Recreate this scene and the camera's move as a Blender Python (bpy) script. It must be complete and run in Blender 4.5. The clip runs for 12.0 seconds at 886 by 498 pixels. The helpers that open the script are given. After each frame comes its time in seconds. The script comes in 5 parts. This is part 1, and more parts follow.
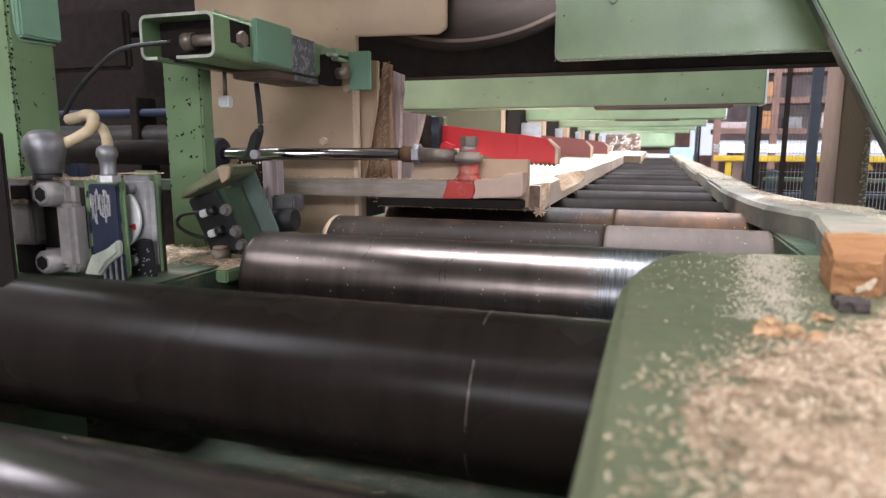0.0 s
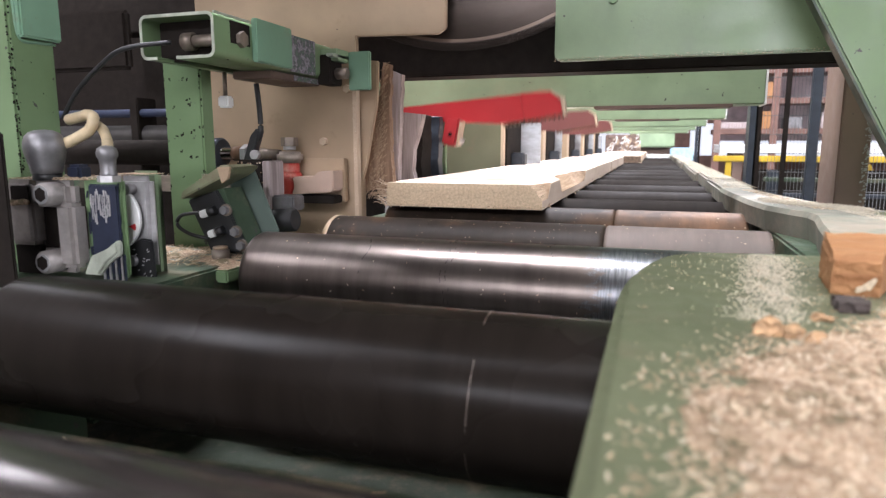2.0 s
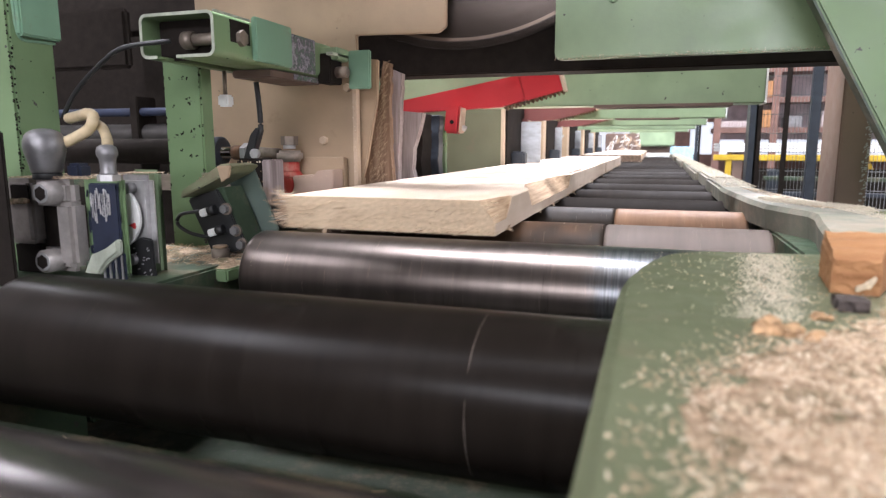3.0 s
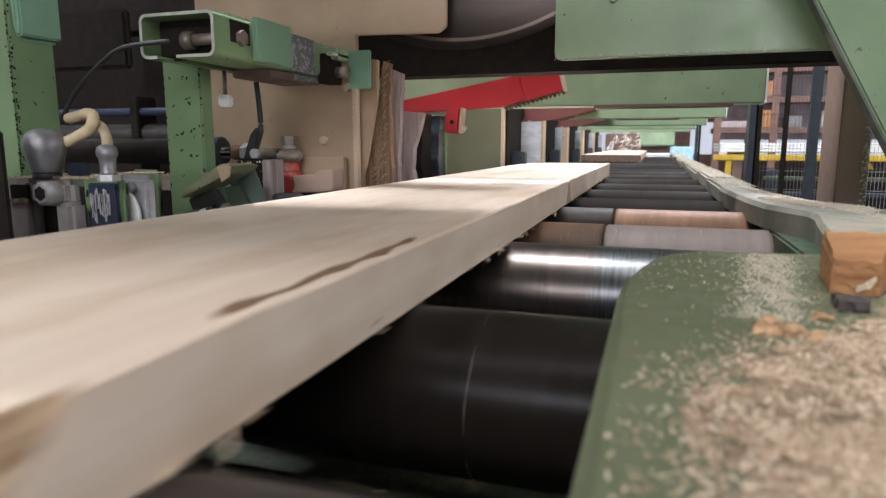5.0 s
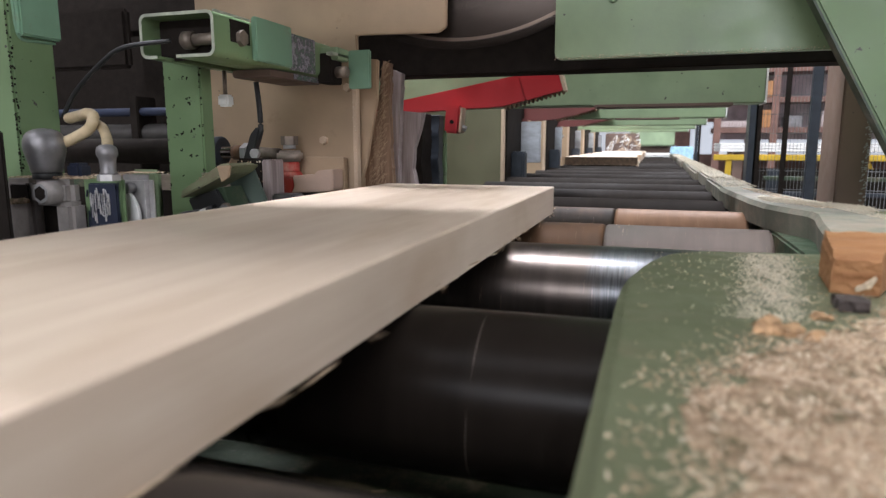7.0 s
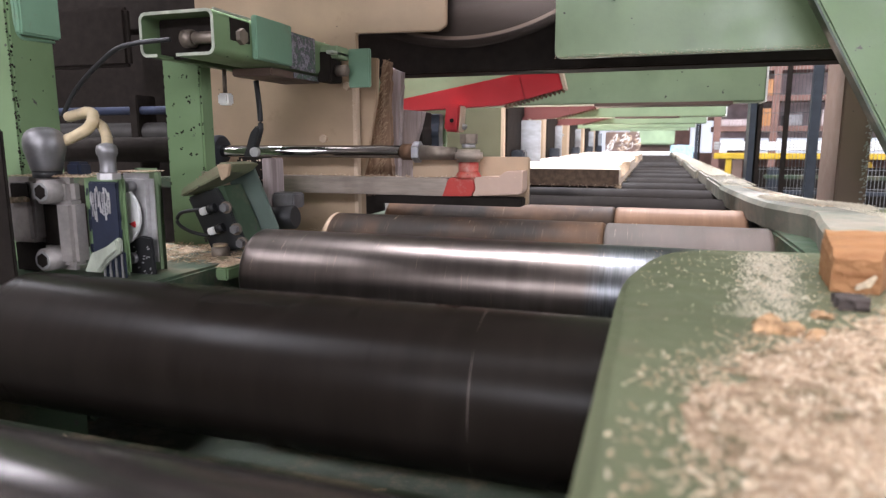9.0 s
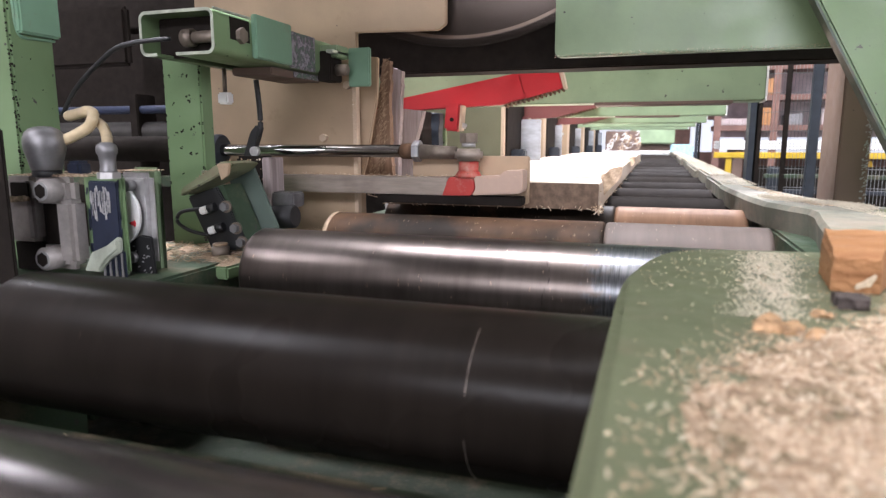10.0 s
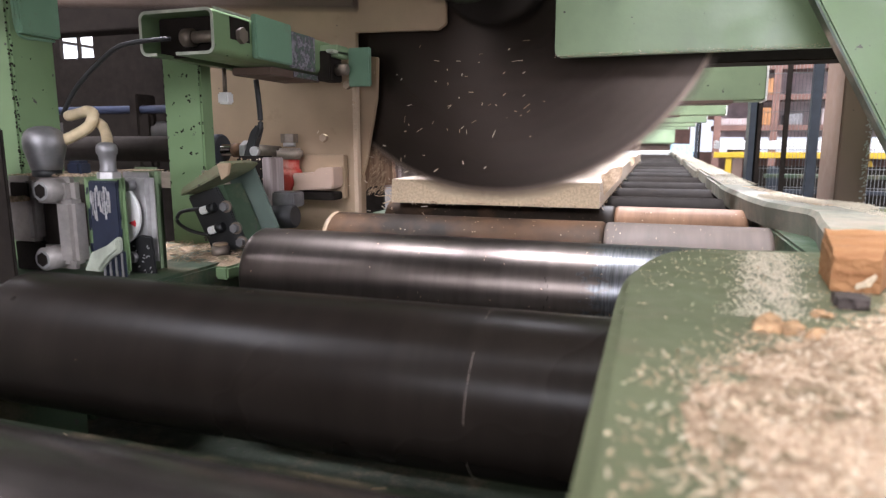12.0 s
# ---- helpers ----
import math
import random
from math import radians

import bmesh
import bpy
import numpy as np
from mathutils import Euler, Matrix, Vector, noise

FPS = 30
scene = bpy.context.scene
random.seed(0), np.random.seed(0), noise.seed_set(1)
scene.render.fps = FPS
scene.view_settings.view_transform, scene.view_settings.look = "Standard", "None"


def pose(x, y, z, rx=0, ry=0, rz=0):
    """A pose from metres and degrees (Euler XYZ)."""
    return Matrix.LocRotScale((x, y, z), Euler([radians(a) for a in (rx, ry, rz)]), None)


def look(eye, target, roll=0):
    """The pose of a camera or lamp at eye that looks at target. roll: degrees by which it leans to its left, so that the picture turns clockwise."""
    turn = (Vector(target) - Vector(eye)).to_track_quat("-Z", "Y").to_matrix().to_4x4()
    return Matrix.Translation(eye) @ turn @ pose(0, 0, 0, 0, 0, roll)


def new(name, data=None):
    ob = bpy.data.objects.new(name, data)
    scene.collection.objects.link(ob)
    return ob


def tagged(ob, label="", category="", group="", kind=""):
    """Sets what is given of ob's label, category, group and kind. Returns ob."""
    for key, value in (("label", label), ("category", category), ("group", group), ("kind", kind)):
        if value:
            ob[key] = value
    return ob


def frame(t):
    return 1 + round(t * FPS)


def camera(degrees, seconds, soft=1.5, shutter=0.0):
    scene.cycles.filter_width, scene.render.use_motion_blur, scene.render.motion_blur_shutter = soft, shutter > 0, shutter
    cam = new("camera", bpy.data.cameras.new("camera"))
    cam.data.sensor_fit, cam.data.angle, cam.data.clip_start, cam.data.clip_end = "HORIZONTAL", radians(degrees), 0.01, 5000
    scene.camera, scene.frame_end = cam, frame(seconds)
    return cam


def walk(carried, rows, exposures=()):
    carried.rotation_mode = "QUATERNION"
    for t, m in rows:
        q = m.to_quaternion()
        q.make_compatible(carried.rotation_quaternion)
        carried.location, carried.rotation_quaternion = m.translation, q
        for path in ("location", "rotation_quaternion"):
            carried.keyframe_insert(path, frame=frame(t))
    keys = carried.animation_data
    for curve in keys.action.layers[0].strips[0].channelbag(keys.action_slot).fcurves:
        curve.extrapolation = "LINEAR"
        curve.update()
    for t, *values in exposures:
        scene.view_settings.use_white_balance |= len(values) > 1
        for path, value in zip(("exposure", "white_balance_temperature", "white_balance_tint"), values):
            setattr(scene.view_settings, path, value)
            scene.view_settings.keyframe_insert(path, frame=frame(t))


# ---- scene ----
cam = camera(69, 12.0, soft=1.3, shutter=0.7)
cam.data.dof.use_dof, cam.data.dof.focus_distance, cam.data.dof.aperture_fstop = True, 1.25, 7.0


def view(dip):
    """The phone's pose, nodding by some hundredths of a degree as the machine shakes it."""
    return Matrix.Translation((0, 0, 0.13)) @ pose(0, 0, 0, 0, 0, 18.02) @ pose(0, 0, 0, 90 - 9.163 - dip)


PATH = [(0, 0), (0.5, 0), (1.0, 0), (1.5, -0.06), (2.0, -0.02), (2.5, 0.07), (3.0, 0.08), (5.0, 0.08), (5.5, 0.03), (6.0, 0.08),
        (6.5, 0.12), (7.0, 0.09), (9.0, 0.21), (9.5, 0.21), (10.0, 0.28), (10.5, 0.28), (11.0, 0.02), (11.5, 0.14), (12.0, 0.29)]
walk(cam, [(t, view(d)) for t, d in PATH], [(0, 0.02, 5950, 17), (0.5, 0.04, 5950, 17), (0.8, 0.25, 5950, 17), (1.2, 0.25, 5950, 17), (1.6, 0.15, 5950, 17), (3.0, 0.14, 5950, 17), (3.6, -0.15, 5950, 16), (4.6, -0.46, 5950, 14),
                                                  (7.2, -0.5, 5950, 14), (8.2, -0.15, 5950, 16), (8.8, 0.13, 5950, 18), (11.1, 0.13, 5950, 18), (11.5, 0.16, 5950, 18), (12, 0.32, 5950, 18)])

# ---- light ----
world = bpy.data.worlds.new("sky")
scene.world = world
world.use_nodes = True
sky = world.node_tree.nodes.new("ShaderNodeTexSky")
sky.sky_type, sky.sun_disc, sky.sun_elevation, sky.sun_rotation = "NISHITA", False, radians(38), radians(120)
world.node_tree.links.new(sky.outputs[0], world.node_tree.nodes["Background"].inputs[0])
world.node_tree.nodes["Background"].inputs[1].default_value = 0.12


LAMP_SPOTS = []


def area(name, m, sx, sy, power, colour=(1, 0.98, 0.95)):
    lamp = bpy.data.lights.new(name, "AREA")
    lamp.shape, lamp.size, lamp.size_y, lamp.energy, lamp.color = "RECTANGLE", sx, sy, power, colour
    ob = new(name, lamp)
    ob.matrix_world = m
    LAMP_SPOTS.append((name.replace("_light", ""), m, sx, sy))
    return ob


# area lamps standing in for daylight; several are added fill with no known opening
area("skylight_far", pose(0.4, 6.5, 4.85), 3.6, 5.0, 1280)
# added warm fill over the near plate
area("skylight_fill_near", pose(0.9, -0.7, 4.85), 3.0, 1.6, 165, (1, 0.93, 0.80))
# added low lamp behind the camera for the blade's sheen
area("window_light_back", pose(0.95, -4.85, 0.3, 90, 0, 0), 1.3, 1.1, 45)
# added fill for the faces turned towards the camera
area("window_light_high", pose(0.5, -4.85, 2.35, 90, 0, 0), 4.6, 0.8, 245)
area("window_light_left", pose(-4.1, -2.65, 4.45, 90, 0, -90), 1.5, 0.8, 140)
area("skylight_west", pose(-2.1, -1.9, 4.85), 4.0, 0.7, 36)
area("window_light_side", pose(-4.1, 2.25, 2.9, 90, 0, -90), 0.8, 0.5, 32)
# added fill for the brace and other right-hand faces
area("window_light_right", pose(8.9, 1.2, 2.2, 90, 0, 90), 7.6, 2.0, 290)
area("skylight_saw", pose(-1.15, 1.25, 4.85), 1.5, 0.55, 620)
area("skylight_strip", pose(-1.4, 2.35, 4.85), 4.2, 0.6, 30)
# small added lamp, placed to put a glint on the rubbed roller
area("skylight_glint", pose(-3.9, -1.6, 4.85), 0.35, 0.35, 80)


# ---- materials ----
def nodes(name, rough=0.5, metal=0.0, spec=0.5):
    m = bpy.data.materials.new(name)
    m.use_nodes = True
    t = m.node_tree
    b = t.nodes["Principled BSDF"]
    b.inputs["Roughness"].default_value, b.inputs["Metallic"].default_value = rough, metal
    b.inputs["Specular IOR Level"].default_value = spec
    return m, t, b


def tex(t, scale, detail=4, stretch=None, rough=0.6, coord="Object"):
    c = t.nodes.new("ShaderNodeTexCoord")
    n = t.nodes.new("ShaderNodeTexNoise")
    n.inputs["Scale"].default_value, n.inputs["Detail"].default_value, n.inputs["Roughness"].default_value = scale, detail, rough
    if stretch:
        mp = t.nodes.new("ShaderNodeMapping")
        mp.inputs["Scale"].default_value = stretch
        t.links.new(c.outputs[coord], mp.inputs[0])
        t.links.new(mp.outputs[0], n.inputs["Vector"])
    else:
        t.links.new(c.outputs[coord], n.inputs["Vector"])
    return n.outputs[0]


def ramp(t, src, stops):
    r = t.nodes.new("ShaderNodeValToRGB")
    while len(r.color_ramp.elements) < len(stops):
        r.color_ramp.elements.new(0.5)
    for e, (p, c) in zip(r.color_ramp.elements, stops):
        e.position, e.color = p, (*c, 1) if len(c) == 3 else c
    t.links.new(src, r.inputs[0])
    return r.outputs[0]


def mix(t, fac, a, b):
    n = t.nodes.new("ShaderNodeMix")
    n.data_type = "RGBA"
    t.links.new(fac, n.inputs[0])
    for v, s in ((a, n.inputs[6]), (b, n.inputs[7])):
        if isinstance(v, tuple):
            s.default_value = (*v, 1)
        else:
            t.links.new(v, s)
    return n.outputs[2]


def bump(t, b, src, strength, distance=0.002):
    n = t.nodes.new("ShaderNodeBump")
    n.inputs["Strength"].default_value, n.inputs["Distance"].default_value = strength, distance
    t.links.new(src, n.inputs["Height"])
    t.links.new(n.outputs[0], b.inputs["Normal"])


def grey(v):
    return (v, v, v)


def paint(name, col, rough=0.42, chips=0.66, dirt=(0.16, 0.12, 0.08), chip=(0.05, 0.045, 0.04), dirty=0.62):
    """Old gloss paint: soft fading, brown dust in patches, chips down to dark steel."""
    m, t, b = nodes(name, rough)
    lo, hi = tuple(c * 0.78 for c in col), tuple(min(1, c * 1.16) for c in col)
    base = ramp(t, tex(t, 5, 5), [(0.3, lo), (0.7, hi)])
    base = mix(t, ramp(t, tex(t, 14, 6, rough=0.75), [(dirty, grey(0)), (dirty + 0.2, grey(0.75))]), base, dirt)
    base = mix(t, ramp(t, tex(t, 75, 3, rough=0.5), [(chips, grey(0)), (chips + 0.03, grey(1))]), base, chip)
    t.links.new(base, b.inputs["Base Color"])
    t.links.new(ramp(t, tex(t, 20, 5), [(0.3, grey(rough - 0.1)), (0.75, grey(rough + 0.25))]), b.inputs["Roughness"])
    bump(t, b, tex(t, 90, 4), 0.25, 0.0015)
    return m


def steel(name, col, rough=0.3, metal=0.9, streak=(9, 1.5, 1.5), patch=None, spots=0.7):
    m, t, b = nodes(name, rough, metal)
    base = ramp(t, tex(t, 6, 5, streak), [(0.3, tuple(c * 0.78 for c in col)), (0.7, tuple(c * 1.18 for c in col))])
    if patch:
        base = mix(t, ramp(t, tex(t, 4, 5), [(0.5, grey(0)), (0.62, grey(0.8))]), base, patch)
    base = mix(t, ramp(t, tex(t, 160, 2), [(spots, grey(0)), (spots + 0.05, grey(1))]), base, (0.35, 0.27, 0.18))
    t.links.new(base, b.inputs["Base Color"])
    t.links.new(ramp(t, tex(t, 5, 3), [(0.3, grey(rough * 0.88)), (0.75, grey(min(1, rough * 1.25)))]), b.inputs["Roughness"])
    return m


def plain(name, col, rough=0.5, metal=0.0, vary=0.25, scale=30, relief=0.2):
    m, t, b = nodes(name, rough, metal)
    t.links.new(ramp(t, tex(t, scale, 5), [(0.3, tuple(c * (1 - vary) for c in col)), (0.7, tuple(min(1, c * (1 + vary)) for c in col))]), b.inputs["Base Color"])
    bump(t, b, tex(t, scale * 3, 4), relief, 0.001)
    return m


def timber(name, dark, light, along="y", rough=0.75, grain=1.0, relief=0.35, figure=None):
    """Sawn wood: growth rings drawn out along the grain, pores and a fuzzy surface."""
    m, t, b = nodes(name, rough, 0, 0.25)
    s = {"x": (0.6, 14, 14), "y": (14, 0.6, 14), "z": (14, 14, 0.6)}[along]
    base = ramp(t, tex(t, 3.2 * grain, 5, s, 0.65), [(0.3, dark), (0.68, light)])
    base = mix(t, ramp(t, tex(t, 2.5, 3), [(0.55, grey(0)), (0.8, grey(0.5))]), base, tuple(c * 0.72 for c in dark))
    if figure:
        base = mix(t, ramp(t, tex(t, 5, 4, (2.2, 0.7, 1)), [(0.48, grey(0)), (0.68, grey(0.75))]), base, figure)
    t.links.new(base, b.inputs["Base Color"])
    bump(t, b, tex(t, 22 * grain, 6, s, 0.7), relief, 0.002)
    return m


GREEN = paint("green_paint", (0.225, 0.305, 0.18), chips=0.72)
GREEN_CHIPPED = paint("green_paint_chipped", (0.155, 0.235, 0.115), chips=0.7)
TEAL = paint("fresh_green_paint", (0.165, 0.29, 0.195), chips=0.74)
FENCE = paint("dusty_grey_green_paint", (0.14, 0.142, 0.108), rough=0.65, dirt=(0.25, 0.205, 0.16), dirty=0.42, chips=0.76)
OLIVE = paint("dusty_olive_paint", (0.20, 0.215, 0.125), dirty=0.5, chips=0.7)
PANEL = paint("dull_olive_tan_paint", (0.13, 0.125, 0.075), rough=0.5, chips=0.75, dirty=0.55)
GREY_GREEN = paint("grey_green_paint", (0.085, 0.115, 0.095), chips=0.74)
SMEAR, t, b = nodes("grease_smear", 0.35)
t.links.new(ramp(t, tex(t, 70, 6, rough=0.8), [(0.42, (0.10, 0.15, 0.11)), (0.5, (0.03, 0.025, 0.04)), (0.56, (0.34, 0.31, 0.36)), (0.64, (0.05, 0.04, 0.07))]), b.inputs["Base Color"])
bump(t, b, tex(t, 90, 4), 0.5)
RIM = plain("bare_worn_edge", (0.42, 0.45, 0.37), 0.4, 0.2, 0.3, 60)
# darker green for lower parts, near-black green for cross members and tray
GREEN_DARK = paint("dark_green_paint", (0.032, 0.055, 0.03), dirty=0.5)
GREEN_BLACK = paint("near_black_green_paint", (0.016, 0.024, 0.012), rough=0.5, dirty=0.5)
GREEN_PLATE = paint("worn_green_plate", (0.115, 0.128, 0.072), rough=0.36, dirt=(0.15, 0.13, 0.085), dirty=0.56, chips=0.8)
TAN = paint("tan_paint", (0.36, 0.26, 0.17), rough=0.5, chips=0.74, dirt=(0.2, 0.13, 0.08))
TAN_PALE = paint("pale_tan_paint", (0.5, 0.385, 0.28), rough=0.5, chips=0.74, dirt=(0.3, 0.2, 0.13))
RED = paint("red_paint", (0.42, 0.02, 0.025), rough=0.4, chips=0.72, dirt=(0.22, 0.06, 0.05))
RED_DARK = paint("dusty_red_paint", (0.15, 0.045, 0.04), rough=0.55, chips=0.75)
POST_BROWN = paint("light_brown_paint", (0.23, 0.155, 0.12), rough=0.5, chips=0.74, dirt=(0.3, 0.22, 0.17))
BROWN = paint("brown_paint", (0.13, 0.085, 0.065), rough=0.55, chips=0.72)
# near-black for dark steel and for shade painted into gaps and recesses
DARK = plain("dark_steel_and_shade", (0.018, 0.0145, 0.0125), 0.7, 0.0)
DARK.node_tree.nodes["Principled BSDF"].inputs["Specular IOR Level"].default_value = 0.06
BLACK = plain("black_rubber", (0.012, 0.012, 0.013), 0.5)
POST = plain("dark_blue_grey_steel", (0.035, 0.042, 0.055), 0.45, 0.3)
ALU = plain("cast_aluminium", (0.46, 0.45, 0.45), 0.45, 0.6, 0.3)
ALU_MID = plain("dull_cast_aluminium", (0.31, 0.285, 0.27), 0.5, 0.4, 0.3)
ALU_DARK = plain("stained_aluminium", (0.21, 0.205, 0.21), 0.45, 0.6, 0.3)
CHROME = plain("chromed_rod", (0.36, 0.34, 0.33), 0.14, 1.0, 0.1, relief=0.02)
BOLT = plain("dull_bolt_steel", (0.19, 0.155, 0.125), 0.5, 0.5, 0.4)
RUST = steel("rusty_roller_steel", (0.15, 0.085, 0.05), 0.5, 0.2, patch=(0.055, 0.045, 0.038))
RUST_DARK = steel("blackened_rusty_steel", (0.022, 0.016, 0.012), 0.5, 0.0, patch=(0.10, 0.055, 0.03))
for m in (RUST, RUST_DARK):
    m.node_tree.nodes["Principled BSDF"].inputs["Specular IOR Level"].default_value = 0.08
ROLLER_OILY = steel("black_oily_roller_steel", (0.014, 0.011, 0.009), 0.27, 0.0, spots=0.8)
ROLLER_OILY.node_tree.nodes["Principled BSDF"].inputs["Specular IOR Level"].default_value = 0.09
ROLLER_GLOSS = steel("smooth_black_roller_steel", (0.055, 0.047, 0.045), 0.2, 0.6, spots=0.8)
ROLLER_GREY = steel("worn_grey_roller_steel", (0.085, 0.064, 0.052), 0.65, 0.1, patch=(0.07, 0.06, 0.05))
ROLLER_FAR = steel("dusty_far_roller_steel", (0.014, 0.011, 0.009), 0.7, 0.0, spots=0.85)
ROLLER_FAR.node_tree.nodes["Principled BSDF"].inputs["Specular IOR Level"].default_value = 0.07
SHINY = steel("bright_worn_steel", (0.42, 0.42, 0.44), 0.35, 0.8, (40, 3, 3))
BLADE = steel("saw_steel", (0.05, 0.039, 0.033), 0.27, 0.9, (1, 1, 1), spots=0.9)
t = BLADE.node_tree
spin = t.nodes.new("ShaderNodeTangent")
spin.direction_type, spin.axis = "RADIAL", "Y"
t.links.new(spin.outputs[0], t.nodes["Principled BSDF"].inputs["Tangent"])
t.nodes["Principled BSDF"].inputs["Anisotropic"].default_value = 0.75
WEAR = steel("scuffed_zinc_plate", (0.5, 0.53, 0.58), 0.4, 0.5, (3, 3, 9), patch=(0.2, 0.2, 0.22))
BLADE_RIM = steel("polished_saw_rim", (0.17, 0.13, 0.105), 0.33, 0.8, (1, 1, 1), spots=0.9)
WOOD_A = timber("fresh_sawn_wood", (0.60, 0.475, 0.37), (0.72, 0.605, 0.49), rough=0.42, grain=0.7, relief=0.15, figure=(0.47, 0.34, 0.225))
WOOD_A.node_tree.nodes["Principled BSDF"].inputs["Specular IOR Level"].default_value = 0.5
WOOD_END = plain("fresh_end_grain", (0.58, 0.455, 0.31), 0.85, 0, 0.22, 200, 1.0)
# brown end grain, with shade from the board stop partly put into the colour
WOOD_END_DARK = plain("end_grain_with_shade", (0.145, 0.095, 0.062), 0.7, 0, 0.45, 60, 1.0)
BARK = timber("bark", (0.20, 0.12, 0.065), (0.52, 0.38, 0.25), along="y", grain=4)
BARK_DARK = timber("dark_bark", (0.10, 0.055, 0.03), (0.24, 0.15, 0.09), along="y", grain=4)
WOOD_OLD = timber("weathered_wood", (0.11, 0.06, 0.034), (0.36, 0.235, 0.155), along="z", grain=2.4, relief=0.8)
WOOD_GREY = timber("greyed_wood", (0.20, 0.155, 0.15), (0.46, 0.39, 0.38), along="z", grain=2.0, relief=0.8)
BLOCK = timber("orange_wood_block", (0.25, 0.115, 0.048), (0.40, 0.21, 0.095), along="x", grain=2)
DUST, t, b = nodes("sawdust", 0.9, 0, 0.2)
base = ramp(t, tex(t, 160, 6, rough=0.75), [(0.3, (0.17, 0.12, 0.075)), (0.5, (0.32, 0.235, 0.16)), (0.72, (0.52, 0.42, 0.30))])
t.links.new(mix(t, ramp(t, tex(t, 45, 5), [(0.5, grey(0)), (0.6, grey(0.75))]), base, (0.11, 0.10, 0.055)), b.inputs["Base Color"])
bump(t, b, tex(t, 500, 4), 1.0, 0.001)
PINK = paint("pinkish_worn_paint", (0.46, 0.33, 0.26), rough=0.5, chips=0.76, dirt=(0.3, 0.2, 0.14))
KNOT = timber("brown_knot", (0.30, 0.19, 0.105), (0.46, 0.33, 0.21), along="z", grain=1.0)
BUSH = paint("dusty_red_paint_worn", (0.42, 0.035, 0.025), rough=0.5, dirt=(0.44, 0.29, 0.22), dirty=0.54, chips=0.75)
FLOUR = plain("pale_wood_flour", (0.50, 0.45, 0.35), 0.9, 0, 0.2, 200)
FLAKE = plain("pale_wood_flakes", (0.54, 0.45, 0.32), 0.85, 0, 0.25, 300)
CHIP, t, b = nodes("wood_chips", 0.85, 0, 0.2)
g = t.nodes.new("ShaderNodeNewGeometry")
t.links.new(ramp(t, g.outputs["Random Per Island"], [(0.0, (0.30, 0.20, 0.13)), (0.45, (0.52, 0.39, 0.27)), (0.8, (0.66, 0.53, 0.39)), (1.0, (0.78, 0.69, 0.56))]), b.inputs["Base Color"])
BAR = steel("worn_beige_steel", (0.30, 0.25, 0.21), 0.45, 0.4, (3, 20, 20), patch=(0.16, 0.13, 0.115))
HOSE = plain("cream_air_hose", (0.50, 0.40, 0.25), 0.4)
CLOTH = plain("pale_adhesive_tape", (0.40, 0.43, 0.35), 0.6)
WHITE = plain("white_plastic", (0.72, 0.72, 0.7), 0.4, 0, 0.08)
NAVY = plain("blue_black_plastic", (0.02, 0.025, 0.045), 0.4)
# dark drum whose right end is rubbed bright, with a ragged, streaked border
ROLLER, t, b = nodes("dark_roller_steel_rubbed_bright", 0.3, 0.92)
c, sep = t.nodes.new("ShaderNodeTexCoord"), t.nodes.new("ShaderNodeSeparateXYZ")
t.links.new(c.outputs["Object"], sep.inputs[0])
add = t.nodes.new("ShaderNodeMath")
add.operation = "MULTIPLY_ADD"
add.inputs[1].default_value = 0.15
t.links.new(tex(t, 130, 5, (0.4, 1, 1), 0.75), add.inputs[0])
t.links.new(sep.outputs[0], add.inputs[2])
rubbed = ramp(t, add.outputs[0], [(0.008, grey(0)), (0.02, grey(1))])
dark = ramp(t, tex(t, 6, 5, (9, 1.5, 1.5)), [(0.3, (0.07, 0.057, 0.05)), (0.7, (0.105, 0.088, 0.078))])
bright = ramp(t, tex(t, 60, 4, (8, 0.6, 0.6)), [(0.35, (0.045, 0.047, 0.05)), (0.6, (0.12, 0.124, 0.13))])
t.links.new(mix(t, rubbed, dark, bright), b.inputs["Base Color"])
t.links.new(ramp(t, tex(t, 5, 3), [(0.3, grey(0.27)), (0.75, grey(0.34))]), b.inputs["Roughness"])
YELLOW = paint("yellow_paint", (0.62, 0.42, 0.03), rough=0.45, chips=0.8)
CONCRETE = plain("concrete", (0.17, 0.16, 0.15), 0.85, 0, 0.3, 4, 0.4)
WALL = plain("hall_wall_panel", (0.22, 0.2, 0.185), 0.7, 0, 0.2, 3)
BRICKISH = plain("red_brown_cladding", (0.15, 0.08, 0.062), 0.7, 0, 0.3, 5)
WIRE = plain("galvanised_wire", (0.25, 0.26, 0.27), 0.45, 0.7)

# white emission for the bright yard, also lent to the added panes
m, t, b = nodes("daylight_glow")
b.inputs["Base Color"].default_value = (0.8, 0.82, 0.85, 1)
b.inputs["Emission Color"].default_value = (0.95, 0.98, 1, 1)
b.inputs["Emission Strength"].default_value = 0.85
DAY_GLOW = m


# ---- mesh helpers ----
def part(name, bm, mat, parent=None, label="", smooth=False):
    me = bpy.data.meshes.new(name)
    if smooth:
        for f in bm.faces:
            f.smooth = True
    bm.to_mesh(me)
    bm.free()
    for x in mat if isinstance(mat, (list, tuple)) else [mat]:
        me.materials.append(x)
    ob = new(name, me)
    if parent:
        ob.parent = parent
    if label:
        tagged(ob, label)
    return ob


def thing(name, label, category, group="", kind="", at=None):
    e = new(name)
    e.empty_display_size = 0.05
    if at:
        e.matrix_basis = at
    return tagged(e, label, category, group, kind)


